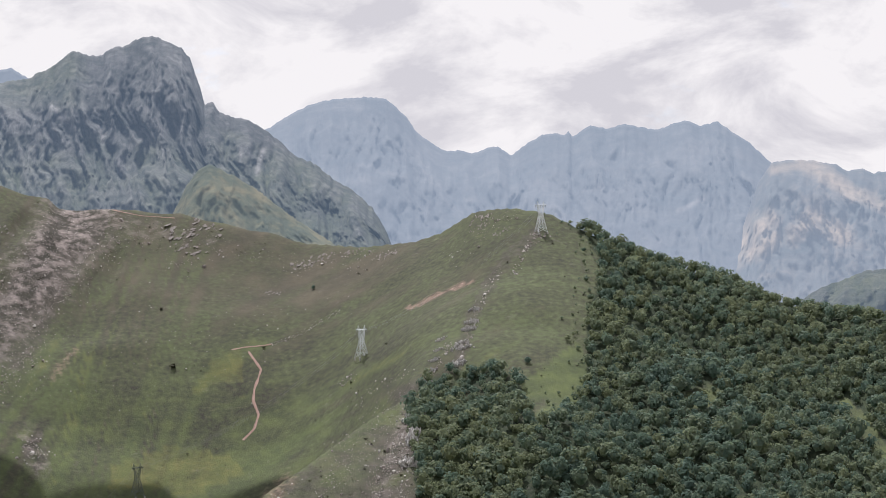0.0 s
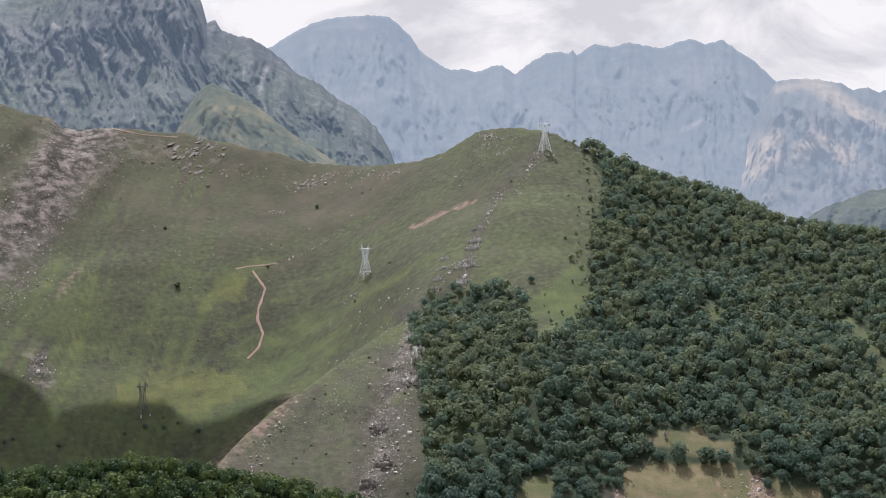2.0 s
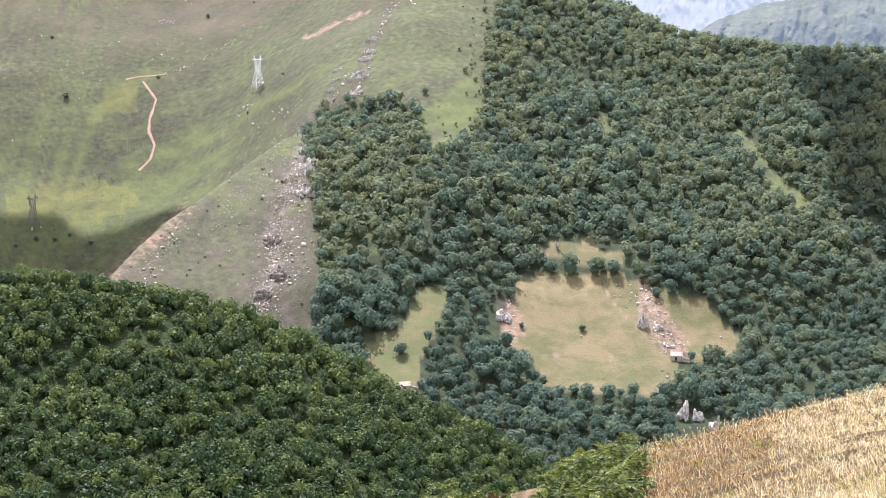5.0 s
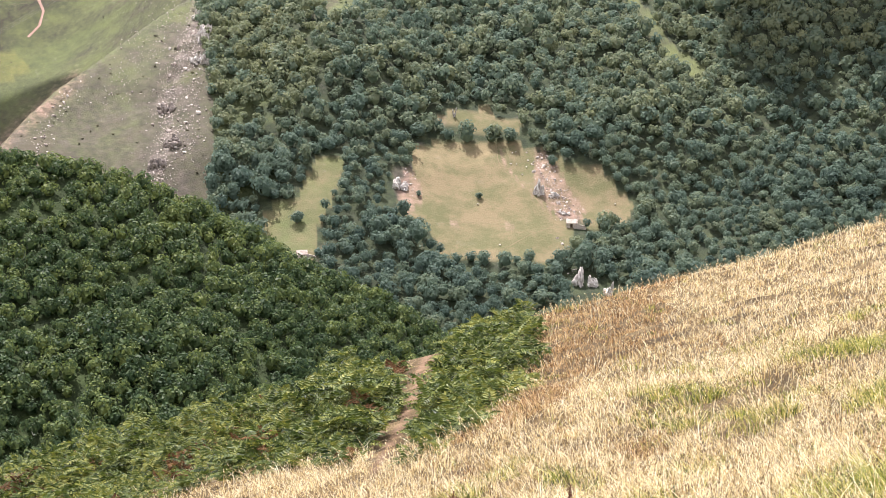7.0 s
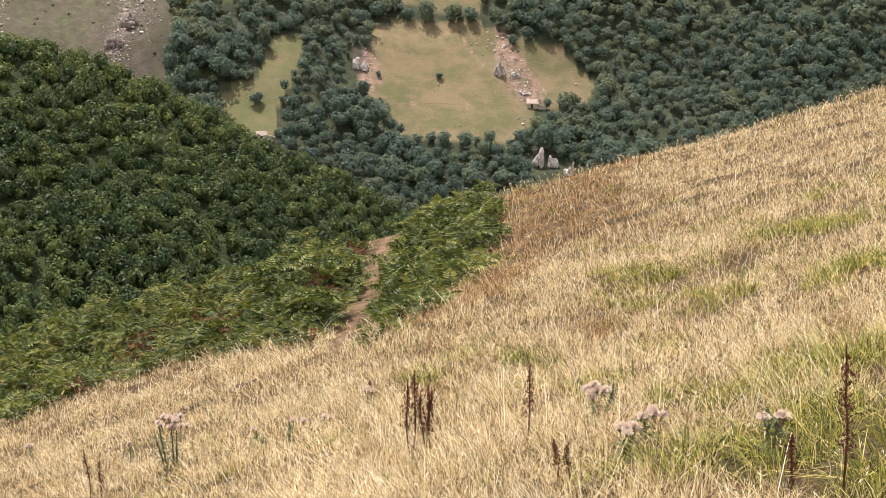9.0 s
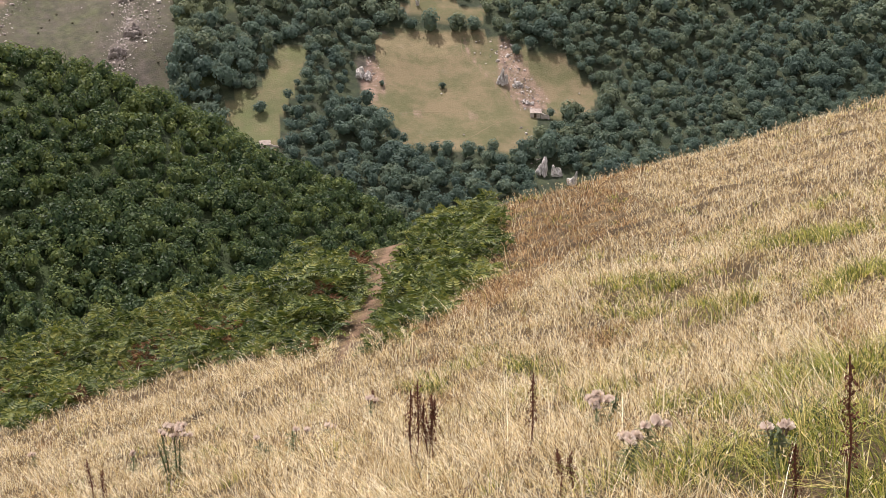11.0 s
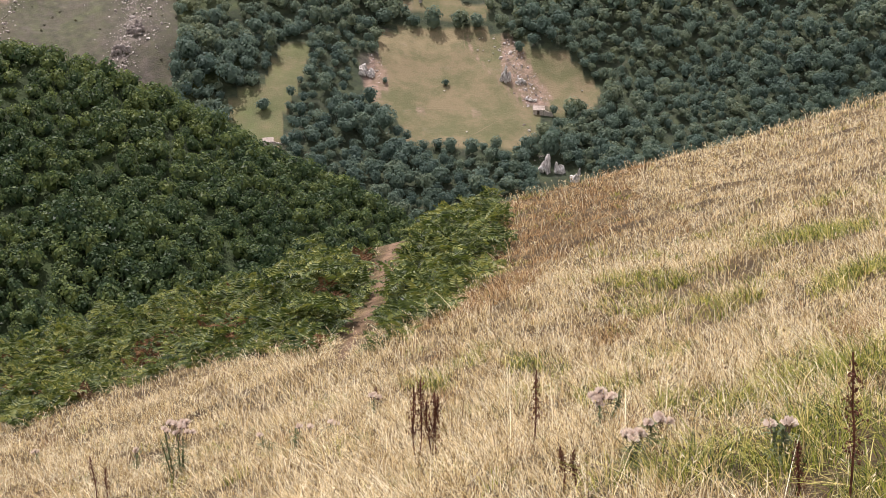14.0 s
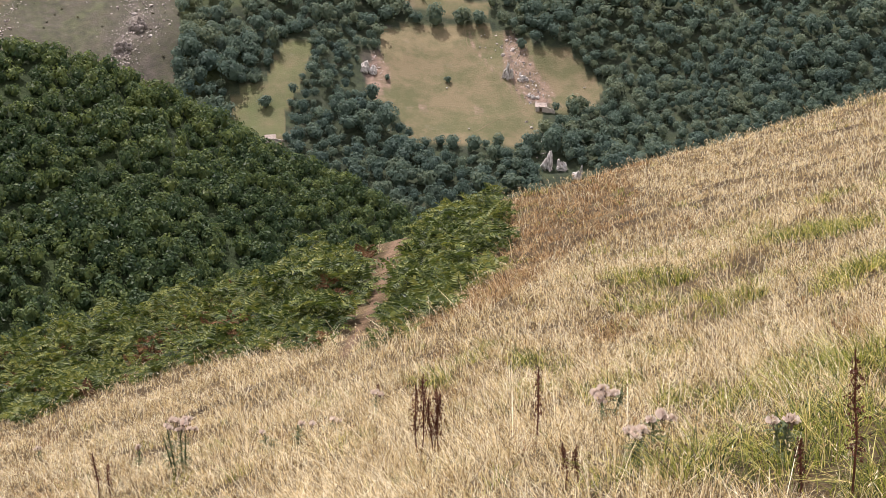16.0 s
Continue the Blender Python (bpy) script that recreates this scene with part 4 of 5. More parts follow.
def build_grass():
    g = np.random.default_rng(21)
    x, y, out, key = spread([(5.8, 12, 2600), (12, 18, 1500), (18, 28, 760), (28, 57, 260)], g)
    x2, y2, out2, key2 = spread([(0.5, 9.0, 70)], g, -180, 180)
    behind = (np.hypot(x2, y2) < 5.6) | (np.abs(np.degrees(np.arctan2(x2, y2)) - 8.5) > 18.5)
    x, y, out, key = np.concatenate([x, x2[behind]]), np.concatenate([y, y2[behind]]), np.concatenate([out, out2[behind]]), np.concatenate([key, key2[behind]])
    a, e, r, z = dips(x, y)
    green = tussock_field(x, y) + 0.10 * np.clip((a - 8) / 10, 0, 1)
    ok = ~inside(a, e - 0.5 - 0.5 * fbm(x, y, 63, 2), FERNS) | (key < 0.04)
    ok &= r < along(a, NEAR_REACH) + 2.0
    ok &= near_line(a, e, FERN_PATH) > 0.22
    ok &= key < 0.70 + 1.1 * fbm(x / 0.45, y / 0.45, 61, 2)
    brown = inside(a + 0.8 * fbm(x / 1.5, y / 1.5, 67, 3), e + 0.5 * fbm(x / 1.5, y / 1.5, 68, 3), BROWN) & (g.uniform(0, 1, len(x)) < 0.85)
    brown |= (fbm(x / 0.7, y / 0.7, 69, 3) > 0.50) & (r > 10)
    straw = ok & (green < 0.38 + g.normal(0, 0.12, len(x)))
    tall = g.uniform(0.08, 0.24, len(x)) * (1 + 0.5 * fbm(x / 0.9, y / 0.9, 66, 3)) * np.where(g.uniform(0, 1, len(x)) < 0.08, 1.6, 1.0)
    loose = out * 1.3 + g.normal(0, 0.5, out.shape) + np.array([-0.10, -0.05])
    wide = (0.0011 + 0.00010 * r) * g.uniform(0.7, 1.4, len(x))
    for name, m, mat, label, joints in (("dry_grass", straw & ~brown & (r < 15), "dry_grass", "tall dry straw-coloured grass bent by the wind", 3),
                                        ("dry_grass", straw & ~brown & (r >= 15), "dry_grass", "dry straw-coloured grass up the slope", 2),
                                        ("withered_grass", straw & brown, "brown_grass", "rust-brown withered grass beside the bracken", 2)):
        blades(x[m], y[m], z[m], tall[m], wide[m], loose[m], g, name, M[mat], label, joints)
    x, y, out, key = spread([(5.8, 14, 1150), (14, 28, 460), (28, 55, 110)], g, -6, 26, 34, 0.05, 0.42)
    a, e, r, z = dips(x, y)
    green = tussock_field(x, y)
    m = (green > 0.20 + 0.32 * key) & ~inside(a, e - 0.3, FERNS) & (r < along(a, NEAR_REACH))
    x, y, z, r, out, green = x[m], y[m], z[m], r[m], out[m], green[m]
    n = len(x)
    blades(x, y, z, g.uniform(0.16, 0.36, n) * (0.65 + 0.4 * np.clip(green, 0, 1.2)), (0.0018 + 0.00011 * r) * g.uniform(0.7, 1.4, n), out * 1.25 + np.array([-0.2, -0.1]), g,
           "green_grass", M["green_grass"], "arching tussocks of yellow-green grass among the straw", 3, 0.32)


def build_seed_stalks():
    """Slender flowering stalks over the grass, each with a loose panicle at its nodding tip."""
    g = np.random.default_rng(22)
    x, y, out, key = spread([(6, 14, 34), (14, 30, 11), (30, 44, 4), (44, 57, 7)], g, -9.5, 26, 3, 0.08, 0.2)
    a, e, r, z = dips(x, y)
    m = ~inside(a, e - 0.2, FERNS) & (r < along(a, NEAR_REACH) + 1.5)
    x, y, z, r, out = x[m], y[m], z[m], r[m], out[m]
    n = len(x)
    h, w = g.uniform(0.24, 0.46, n), 0.0009 + 0.00009 * r
    bend = out * 0.9 + np.array([-0.12, -0.06])
    blades(x, y, z, h, w, bend, g, "grass_stalks", M["dry_grass"], "slender straw stalks above the grass", 2)
    spikes = []
    for f in (0.80, 0.87, 0.93, 0.98):
        p = np.stack([x + bend[:, 0] * f * f * h, y + bend[:, 1] * f * f * h, z - 0.03 + (f - 0.14 * f ** 3) * h], 1)
        d = g.normal(0, 1, (n, 3)) * 0.5 + np.stack([bend[:, 0], bend[:, 1], np.full(n, 0.9)], 1)
        d *= (0.026 + 0.0006 * r)[:, None] / np.linalg.norm(d, axis=1)[:, None]
        s = np.cross(d, g.normal(0, 1, (n, 3)))
        s *= (0.0022 + 0.00016 * r)[:, None] / np.linalg.norm(s, axis=1)[:, None]
        spikes.append(np.stack([p, p + d * 0.5 - s, p + d, p + d * 0.5 + s], 1).reshape(-1, 3))
    v = np.concatenate(spikes)
    tagged(mesh_from("seed_panicles", v, quads(v), M["dry_grass"]), "feathery dry seed heads on the grass stalks", "grass", kind="stuff")


def frond(seed):
    """A bracken frond: an arching rib with paired leaflets, each pair shorter towards the drooping tip. Along +x, one unit long."""
    g = np.random.default_rng(seed)
    v = []
    for i in range(8):
        f = 0.16 + 0.84 * i / 7.6
        x, z = f * 0.94, 0.62 * f - 0.72 * f * f
        ln = 0.40 * (1 - f) ** 0.75 + 0.035
        w = 0.062
        for s in (-1, 1):
            tip = (x + ln * 0.38, s * ln, z - 0.22 * ln + g.normal(0, 0.025))
            mid = (x + ln * 0.16, s * ln * 0.5, z + 0.02)
            v += [(x, 0, z), (mid[0] + w, mid[1], mid[2]), tip, (mid[0] - w, mid[1], mid[2] - 0.02)]
    return np.array(v)


def build_ferns():
    g = np.random.default_rng(23)
    protos = [frond(300 + i) for i in range(6)]
    plants = []
    for k in range(8):
        vs = []
        for i in range(4):
            p = protos[g.integers(0, 6)] * g.uniform(0.75, 1.1)
            t, tilt = 2 * np.pi * (i + g.uniform(-0.3, 0.3)) / 4, g.uniform(-0.05, 0.85)
            q = p.copy()
            q[:, 0], q[:, 2] = p[:, 0] * np.cos(tilt) - p[:, 2] * np.sin(tilt), p[:, 0] * np.sin(tilt) + p[:, 2] * np.cos(tilt)
            vs.append(np.stack([q[:, 0] * np.cos(t) - q[:, 1] * np.sin(t), q[:, 0] * np.sin(t) + q[:, 1] * np.cos(t), q[:, 2]], 1))
        plants.append(np.concatenate(vs))
    x, y, a, r = jittered(-13, 12.5, 17, 52, 0.36, g)
    a, e, r, z = dips(x, y)
    mound = fbm(x / 1.5, y / 1.5, 73, 2) + 0.35 * fbm(x / 4, y / 4, 74, 2)
    ok = inside(a + 1.1 * fbm(x / 1.6, y / 1.6, 5, 3), e + 0.4 * fbm(x / 1.6, y / 1.6, 6, 3), FERNS) & (near_line(a + 0.1, e + 0.35, FERN_PATH) > 0.55 + 0.2 * fbm(x, y, 71, 2)) & (near_line(a, e + 0.95, FERN_PATH) > 0.45) & (mound > -0.30) & (r < along(a, NEAR_REACH) + 2.5)
    rim = np.clip((e - along(a, FERN_RIM)) / 0.8, 0.3, 1.0)
    size = g.uniform(0.34, 0.58, len(x)) * (1 + 0.25 * mound)
    lift = (0.04 + 1.25 * np.clip(mound + 0.30, 0, 0.75)) * rim * np.clip(near_line(a, e, FERN_PATH) / 1.6, 0.3, 1)
    dead = (fbm(x / 1.3, y / 1.3, 99, 3) + g.normal(0, 0.14, len(x)) > 0.40) & (a < 6.5)
    lift = np.where(dead, lift * 0.7, lift)
    size = np.where(dead, size * 0.75, size)
    under = (g.uniform(0, 1, len(x)) < 0.7) & (mound > -0.2)
    for name, m, low, mat, label in (("bracken", ok & ~dead, ok & under & ~dead, M["fern"], "waist-high green bracken in dense mounds"), ("dead_bracken", ok & dead, ok & dead, M["rust_fern"], "rusty brown withered bracken among the green")):
        px, py, pz, pr = (np.concatenate(q) for q in ((x[m], x[low]), (y[m], y[low]), ((z + lift)[m], (z + 0.40 * lift)[low]), (size[m], size[low] * 0.9)))
        v, tone = scatter(plants, px, py, pz, pr, g)
        tagged(toned(mesh_from(name, v, quads(v), mat), tone), label, "fern", kind="stuff")


build_grass()
build_seed_stalks()
build_ferns()


# ---- stones and crags ----
def rock_mesh(seed, detail=2, cuts=9, mat="limestone"):
    """A broken block of limestone: a ball chipped flat along several planes, roughened."""
    g = random.Random(seed)
    bm = bmesh.new()
    bmesh.ops.create_icosphere(bm, subdivisions=detail, radius=1.0)
    for _ in range(cuts):
        n = Vector((g.gauss(0, 1), g.gauss(0, 1), g.gauss(0, 0.6))).normalized()
        lim = g.uniform(0.42, 0.8)
        for v in bm.verts:
            d = v.co.dot(n)
            if d > lim:
                v.co -= n * (d - lim)
    for v in bm.verts:
        v.co *= 1 + 0.28 * noise.noise(v.co * 3.0 + Vector((seed, 0, 0)))
    me = bpy.data.meshes.new("rock")
    bm.to_mesh(me)
    bm.free()
    me.materials.append(M[mat])
    return me


ROCKS = [rock_mesh(i, 3, 14) for i in range(6)]
GREY_ROCKS = [rock_mesh(i + 20, 2, 16, "crag") for i in range(6)]


def crag(a, e, lo, hi, wide, tall, count, label, seed, lean=0.0, category="rock", rocks=None, flat=1.0):
    """An outcrop: blocks of limestone standing together out of the slope."""
    g = random.Random(seed)
    base = place(a, e, lo, hi)
    top = new("rock_outcrop")
    top.location = base
    tagged(top, label, category, "limestone outcrops")
    for k in range(count):
        f = (k + 0.5) / count - 0.5
        ob = new("rock", (rocks or ROCKS)[g.randrange(len(ROCKS))])
        ob.parent = top
        x, y = f * wide + g.uniform(-0.15, 0.15) * wide, g.uniform(-0.5, 0.5) * wide * 0.6
        z = height(np.array([base.x + x]), np.array([base.y + y]))[0] - base.z
        h = tall * g.uniform(0.45, 1.0) * (1 - 0.8 * abs(f)) * flat
        w = wide * g.uniform(0.7, 1.2) / max(2.0, count ** (0.5 if count < 20 else 0.66))
        if flat < 1:
            ob.matrix_basis = pose(x, y, z - h * 0.15, g.uniform(12, 30), g.uniform(-6, 22), g.uniform(-25, 5)) @ Matrix.Diagonal((w * 0.3, w * 0.9, h * 0.5, 1))
            continue
        ob.matrix_basis = pose(x + lean * f * tall, y, z + h * 0.3, g.uniform(-15, 15), g.uniform(-18, 18), g.uniform(0, 360)) @ Matrix.Diagonal((w, w * g.uniform(0.7, 1), h * 0.62, 1))
    return top


def build_crags():
    pale, grey = "pale weathered limestone outcrop in the meadow", "grey broken limestone crag on the hillside"
    crag(10.5, -11.95, 750, 1100, 5, 10, 8, pale, 1)
    crag(11.0, -12.0, 750, 1100, 4, 3.5, 6, pale, 2)
    crag(5.62, -11.75, 750, 1100, 7, 6.5, 9, "pale limestone outcrop at the edge of the wood", 3)
    crag(11.4, -12.6, 750, 1100, 5, 2.4, 8, pale, 4)
    crag(12.0, -15.05, 750, 1100, 5, 13, 4, "white limestone pinnacle standing among trees", 5)
    crag(12.45, -15.1, 750, 1100, 5, 8, 4, "white limestone pinnacle standing among trees", 6)
    crag(13.05, -15.35, 750, 1100, 5, 11, 3, "white limestone pinnacle standing among trees", 7)
    crag(7.5, -9.3, 800, 1200, 2.2, 12, 2, "slender pale rock spire above the clearing", 8)
    for k, (a, e, w, t, n) in enumerate([(-1.08, -6.7, 9, 17, 14), (-1.2, -5.9, 8, 9, 12), (-1.3, -7.4, 9, 9, 12), (-2.5, -9.0, 9, 6, 12), (-2.3, -10.2, 10, 9, 14), (-2.9, -10.9, 9, 7, 12)]):
        crag(a, e, 800, 1350, w, t, n, grey, 20 + k, rocks=GREY_ROCKS if k > 2 else None)
    for k in range(9):
        f = k / 8
        crag(0.42 + 0.62 * f + 0.13 * math.sin(k * 2.7), -4.0 + 1.75 * f + 0.15 * math.sin(k * 4.1), 900, 1600, 8.5, 3.6, 22, "broken limestone rib in the grass", 40 + k, lean=0.3)
    for k in range(5):
        crag(-0.6 + 0.13 * k + 0.08 * math.sin(k * 3.1), -4.55 + 0.36 * k, 900, 1600, 6.5, 2.6, 20, "broken limestone rib in the grass", 60 + k, lean=0.3)
    for k, (a, e, w, t) in enumerate([(-14.9, 0.9, 14, 8), (-12.2, 1.0, 14, 7), (-9.0, 0.75, 30, 10), (-8.2, 0.9, 26, 10), (-8.7, 0.15, 22, 7), (-4.9, -0.5, 20, 8), (-4.2, -0.2, 18, 7), (-3.1, -0.05, 16, 7), (-1.9, -0.1, 18, 7),
                                      (-5.9, -1.4, 12, 6), (1.3, 1.1, 16, 7), (3.35, 0.45, 14, 5), (2.0, 0.6, 12, 5), (1.3, 0.8, 12, 5)]):
        crag(a, e, 1000, 1720, w * 1.2, t * 0.8, 14, "grey crag breaking through the turf", 80 + k, rocks=GREY_ROCKS, flat=0.3)


build_crags()


def build_stones():
    """Loose stones lying along the ribs, down the scree and about the turf."""
    g = np.random.default_rng(31)
    lines = [("-1.2,-5.3 -1.4,-6.5 -1.95,-7.3 -2.4,-8.6 -2.5,-10 -3.0,-11.6", 0.55, 2300, 0.66), ("-1.2,-6.6 -1.5,-8.5 -1.8,-10.5", 0.5, 500, 0.8), ("-1.3,-5.1 -2.2,-5.9 -3.4,-7.2 -4.2,-8.6", 0.9, 900, 0.5),
             ("-0.9,-4.9 -0.2,-4.0 0.2,-3.2", 0.12, 90, 0.9), ("0.4,-4.1 0.8,-3.1 1.1,-2.2 1.6,-1.3 2.0,-0.6", 0.16, 170, 1.0),
             ("2.4,-0.9 2.9,0.0 3.4,0.55", 0.14, 80, 1.1), ("1.1,1.2 2.0,0.9 2.5,1.3", 0.25, 60, 1.0), ("-7.0,-10.5 -6.4,-9.2 -5.6,-8.3", 0.4, 220, 0.8),
             ("-3.2,-5.4 -2.3,-4.6 -1.2,-4.2", 0.25, 60, 0.8), ("-5.3,-0.6 -4.5,-0.4 -3.0,-0.2 -2.0,-0.1", 0.3, 130, 0.9), ("-3.6,-4.6 -3.2,-4.3", 0.2, 40, 0.9),
             ("-15.6,-2.3 -14.42,-0.3 -13.06,1.4", 0.6, 520, 0.8), ("-15.2,-2.9 -13.89,-0.8 -12.3,1.0", 0.6, 480, 0.8), ("-15.0,-4.0 -13.6,-1.9 -12.59,-0.6 -11.1,0.8", 0.4, 420, 0.8), ("-15.7,-4.8 -13.8,-3.3", 0.4, 200, 0.8), ("-14.1,-6.2 -13.9,-6.8", 0.4, 160, 0.9), ("-11,0.9 -9,0.6 -7.6,0.5", 0.6, 200, 0.8), ("-8.2,-0.2 -9.5,-0.5", 0.4, 60, 0.9), ("-12.8,-1.5 -11.5,-0.2 -10.9,0.5", 0.35, 120, 0.9),
             ("10.5,-10.6 10.95,-11.7 11.7,-12.7", 0.42, 420, 0.75), ("5.9,-11.2 6.0,-12.1", 0.2, 60, 0.6), ("11.3,-13.3 11.6,-14.2 11.9,-15", 0.2, 60, 0.7), ("-2.0,-12.6 -1.2,-12.9 -0.6,-13.0", 0.12, 50, 1.0),
             ("-6,-3.2 -5,-2.85 -3.6,-2.05", 0.10, 260, 0.6), ("-12.5,-4.5 -4,-1.5", 2.2, 160, 0.6), ("-14.9,-4.5 -12.0,0.6", 1.3, 500, 0.8), ("-11,0.4 -2.5,-0.6", 0.5, 320, 0.7), ("0.2,-0.4 1.8,0.9", 0.5, 120, 0.7)]
    pts = []
    for text, spread_, n, size in lines:
        X, Y = line(text)
        f = g.uniform(0, len(X) - 1, n)
        pts.append(np.stack([np.interp(f, np.arange(len(X)), X) + g.normal(0, spread_ * 0.5, n), np.interp(f, np.arange(len(X)), Y) + g.normal(0, spread_ * 0.35, n), np.full(n, size)], 1))
    pts = np.concatenate(pts)
    bm = bmesh.new()
    bmesh.ops.create_icosphere(bm, subdivisions=1, radius=1.0)
    base = np.array([v.co for v in bm.verts])
    tris = np.array([[v.index for v in f.verts] for f in bm.faces])
    bm.free()
    vs, fs, n = [], [], 0
    for a, e, size in pts:
        p = place(a, e, 800, 1720)
        s = size * 0.47 * g.lognormal(-0.25, 0.6) * np.array([g.uniform(0.7, 1.3), g.uniform(0.6, 1.2), g.uniform(0.5, 1.1)])
        v = base * (1 + g.uniform(-0.42, 0.25, (len(base), 1))) * s
        c, q = math.cos(a * 57), math.sin(a * 57)
        v = np.stack([v[:, 0] * c - v[:, 1] * q, v[:, 0] * q + v[:, 1] * c, v[:, 2]], 1)
        vs.append(v + np.array(p) + np.array([0, 0, 0.25 * s[2]]))
        fs.append(tris + n)
        n += len(base)
    ob = mesh_from("scattered_stones", np.concatenate(vs), np.concatenate(fs), M["stones"])
    tagged(ob, "pale stones and scree lying on the turf", "stones", kind="stuff")


build_stones()


def ribbon(name, text, width, lo, hi, mat, label, lift_=0.35):
    """A trodden path laid on the slope, with uneven edges."""
    X, Y = line(text)
    n = (len(X) - 1) * 10
    f = np.linspace(0, len(X) - 1, n)
    pts = [place(float(a), float(e), lo, hi) for a, e in zip(np.interp(f, np.arange(len(X)), X), np.interp(f, np.arange(len(X)), Y))]
    vs = []
    for k, p in enumerate(pts):
        d = pts[min(k + 1, n - 1)] - pts[max(k - 1, 0)]
        s = Vector((d.y, -d.x, 0)).normalized() * width * (0.5 + 0.25 * noise.noise(p * 0.13))
        for u in (-1, -0.33, 0.33, 1):
            q = p + s * u
            vs.append((q.x, q.y, height(np.array([q.x]), np.array([q.y]))[0] + lift_ - (0.7 * lift_ if abs(u) == 1 else 0)))
    fs = np.array([[k * 4 + j, k * 4 + j + 1, k * 4 + j + 5, k * 4 + j + 4] for k in range(n - 1) for j in range(3)])
    return tagged(mesh_from(name, np.array(vs), fs, mat, smooth=True), label, "path", kind="structure")


ribbon("path_1", "-6.75,-3.42 -6.52,-3.75 -6.33,-4.04 -6.45,-4.4 -6.57,-4.71 -6.61,-5.10 -6.43,-5.59 -6.59,-6.06 -6.98,-6.44", 2.1, 1050, 1700, M["trail"], "winding bare earth footpath on the grassy slope")
ribbon("path_2", "-7.33,-3.34 -6.9,-3.26 -6.36,-3.23 -5.97,-3.18", 1.4, 1050, 1700, M["trail"], "level bare earth footpath on the slope")
ribbon("path_3", "-11.3,1.5 -10.3,1.28 -9.2,1.2", 1.2, 1200, 1720, M["trail"], "narrow path along the ridge")

ribbon("path_4", "8.95,-10.25 9.05,-10.8 9.25,-11.15 9.9,-11.55 10.5,-12.2 11.1,-12.85", 0.8, 750, 1100, M["worn_turf"], "thin trodden path across the meadow", 0.14)
ribbon("path_5", "6.95,-13.0 7.8,-12.95 8.7,-12.97 9.6,-13.1", 0.7, 750, 1100, M["worn_turf"], "faint terrace line across the meadow", 0.14)
ribbon("path_6", "8.8,-14.05 9.5,-13.75 10.2,-13.35 11.2,-13.0", 0.6, 750, 1100, M["worn_turf"], "faint track across the meadow", 0.14)


# ---- power line ----
def beam(bm, a, b, w):
    a, b = Vector(a), Vector(b)
    d = (b - a).normalized()
    u = d.orthogonal().normalized() * w / 2
    v = d.cross(u).normalized() * w / 2
    ring = [[bm.verts.new(p + u * i + v * j) for i, j in ((1, 1), (-1, 1), (-1, -1), (1, -1))] for p in (a, b)]
    for k in range(4):
        bm.faces.new((ring[0][k], ring[0][(k + 1) % 4], ring[1][(k + 1) % 4], ring[1][k]))
    bm.faces.new(ring[0][::-1])
    bm.faces.new(ring[1])


def build_pylon(steel, label):
    """A lattice tower: splayed legs to a narrow waist, a widening head with two horns and a crossarm."""
    top = new("pylon")
    H, waist, wide, slim, head = 27.0, 15.5, 4.3, 1.5, 3.0
    corners = [(1, 1), (-1, 1), (-1, -1), (1, -1)]

    def at(c, z):
        if z <= waist:
            k = wide + (slim - wide) * z / waist
            return Vector((c[0] * k, c[1] * k, z))
        f = (z - waist) / (H - 3 - waist)
        return Vector((c[0] * (slim + (head - slim) * f), c[1] * slim * (1 - 0.5 * f), z))
    for c in corners:
        bm = bmesh.new()
        beam(bm, at(c, -0.8), at(c, waist), 0.34)
        part("leg", bm, steel, top)
        bm = bmesh.new()
        beam(bm, at(c, waist), at(c, H - 3), 0.38)
        part("head_post", bm, steel, top)
        bm = bmesh.new()
        p = at(c, 0)
        beam(bm, p + Vector((0, 0, -2.2)), p + Vector((0, 0, 0.3)), 1.1)
        part("footing", bm, M["concrete"], top, "concrete footing")
    levels = [0.4, 4.6, 8.4, 11.8, 13.8, waist, 18.2, 21.0, H - 3]
    for k in range(len(levels) - 1):
        z0, z1 = levels[k], levels[k + 1]
        for i in range(4):
            c, d = corners[i], corners[(i + 1) % 4]
            bm = bmesh.new()
            beam(bm, at(c, z0), at(d, z1), 0.15)
            beam(bm, at(d, z0), at(c, z1), 0.15)
            beam(bm, at(c, z1), at(d, z1), 0.15)
            part("brace", bm, steel, top)
    bm = bmesh.new()
    beam(bm, (-5.2, 0, H - 3), (5.2, 0, H - 3), 0.5)
    beam(bm, (-5.2, 0, H - 3), (-head, 0, H - 1.6), 0.26)
    beam(bm, (5.2, 0, H - 3), (head, 0, H - 1.6), 0.26)
    part("crossarm", bm, steel, top)
    for s in (-1, 1):
        bm = bmesh.new()
        beam(bm, (s * head, 0.6, H - 3), (s * (head + 0.2), 0, H + 0.6), 0.32)
        beam(bm, (s * head * 0.5, 0, H - 3), (s * (head + 0.2), 0, H), 0.26)
        part("horn", bm, steel, top)
    for x in (-4.8, 0, 4.8):
        bm = bmesh.new()
        beam(bm, (x, 0, H - 5.2), (x, 0, H - 3), 0.34)
        part("insulator", bm, M["cable"], top, "dark insulator string")
    return tagged(top, label, "pylon", "pylons of the power line")


PYLONS = [place(3.4, 0.56, 1000, 1600), place(-2.86, -3.70, 900, 1700), place(-10.57, -8.22, 900, 1700)]


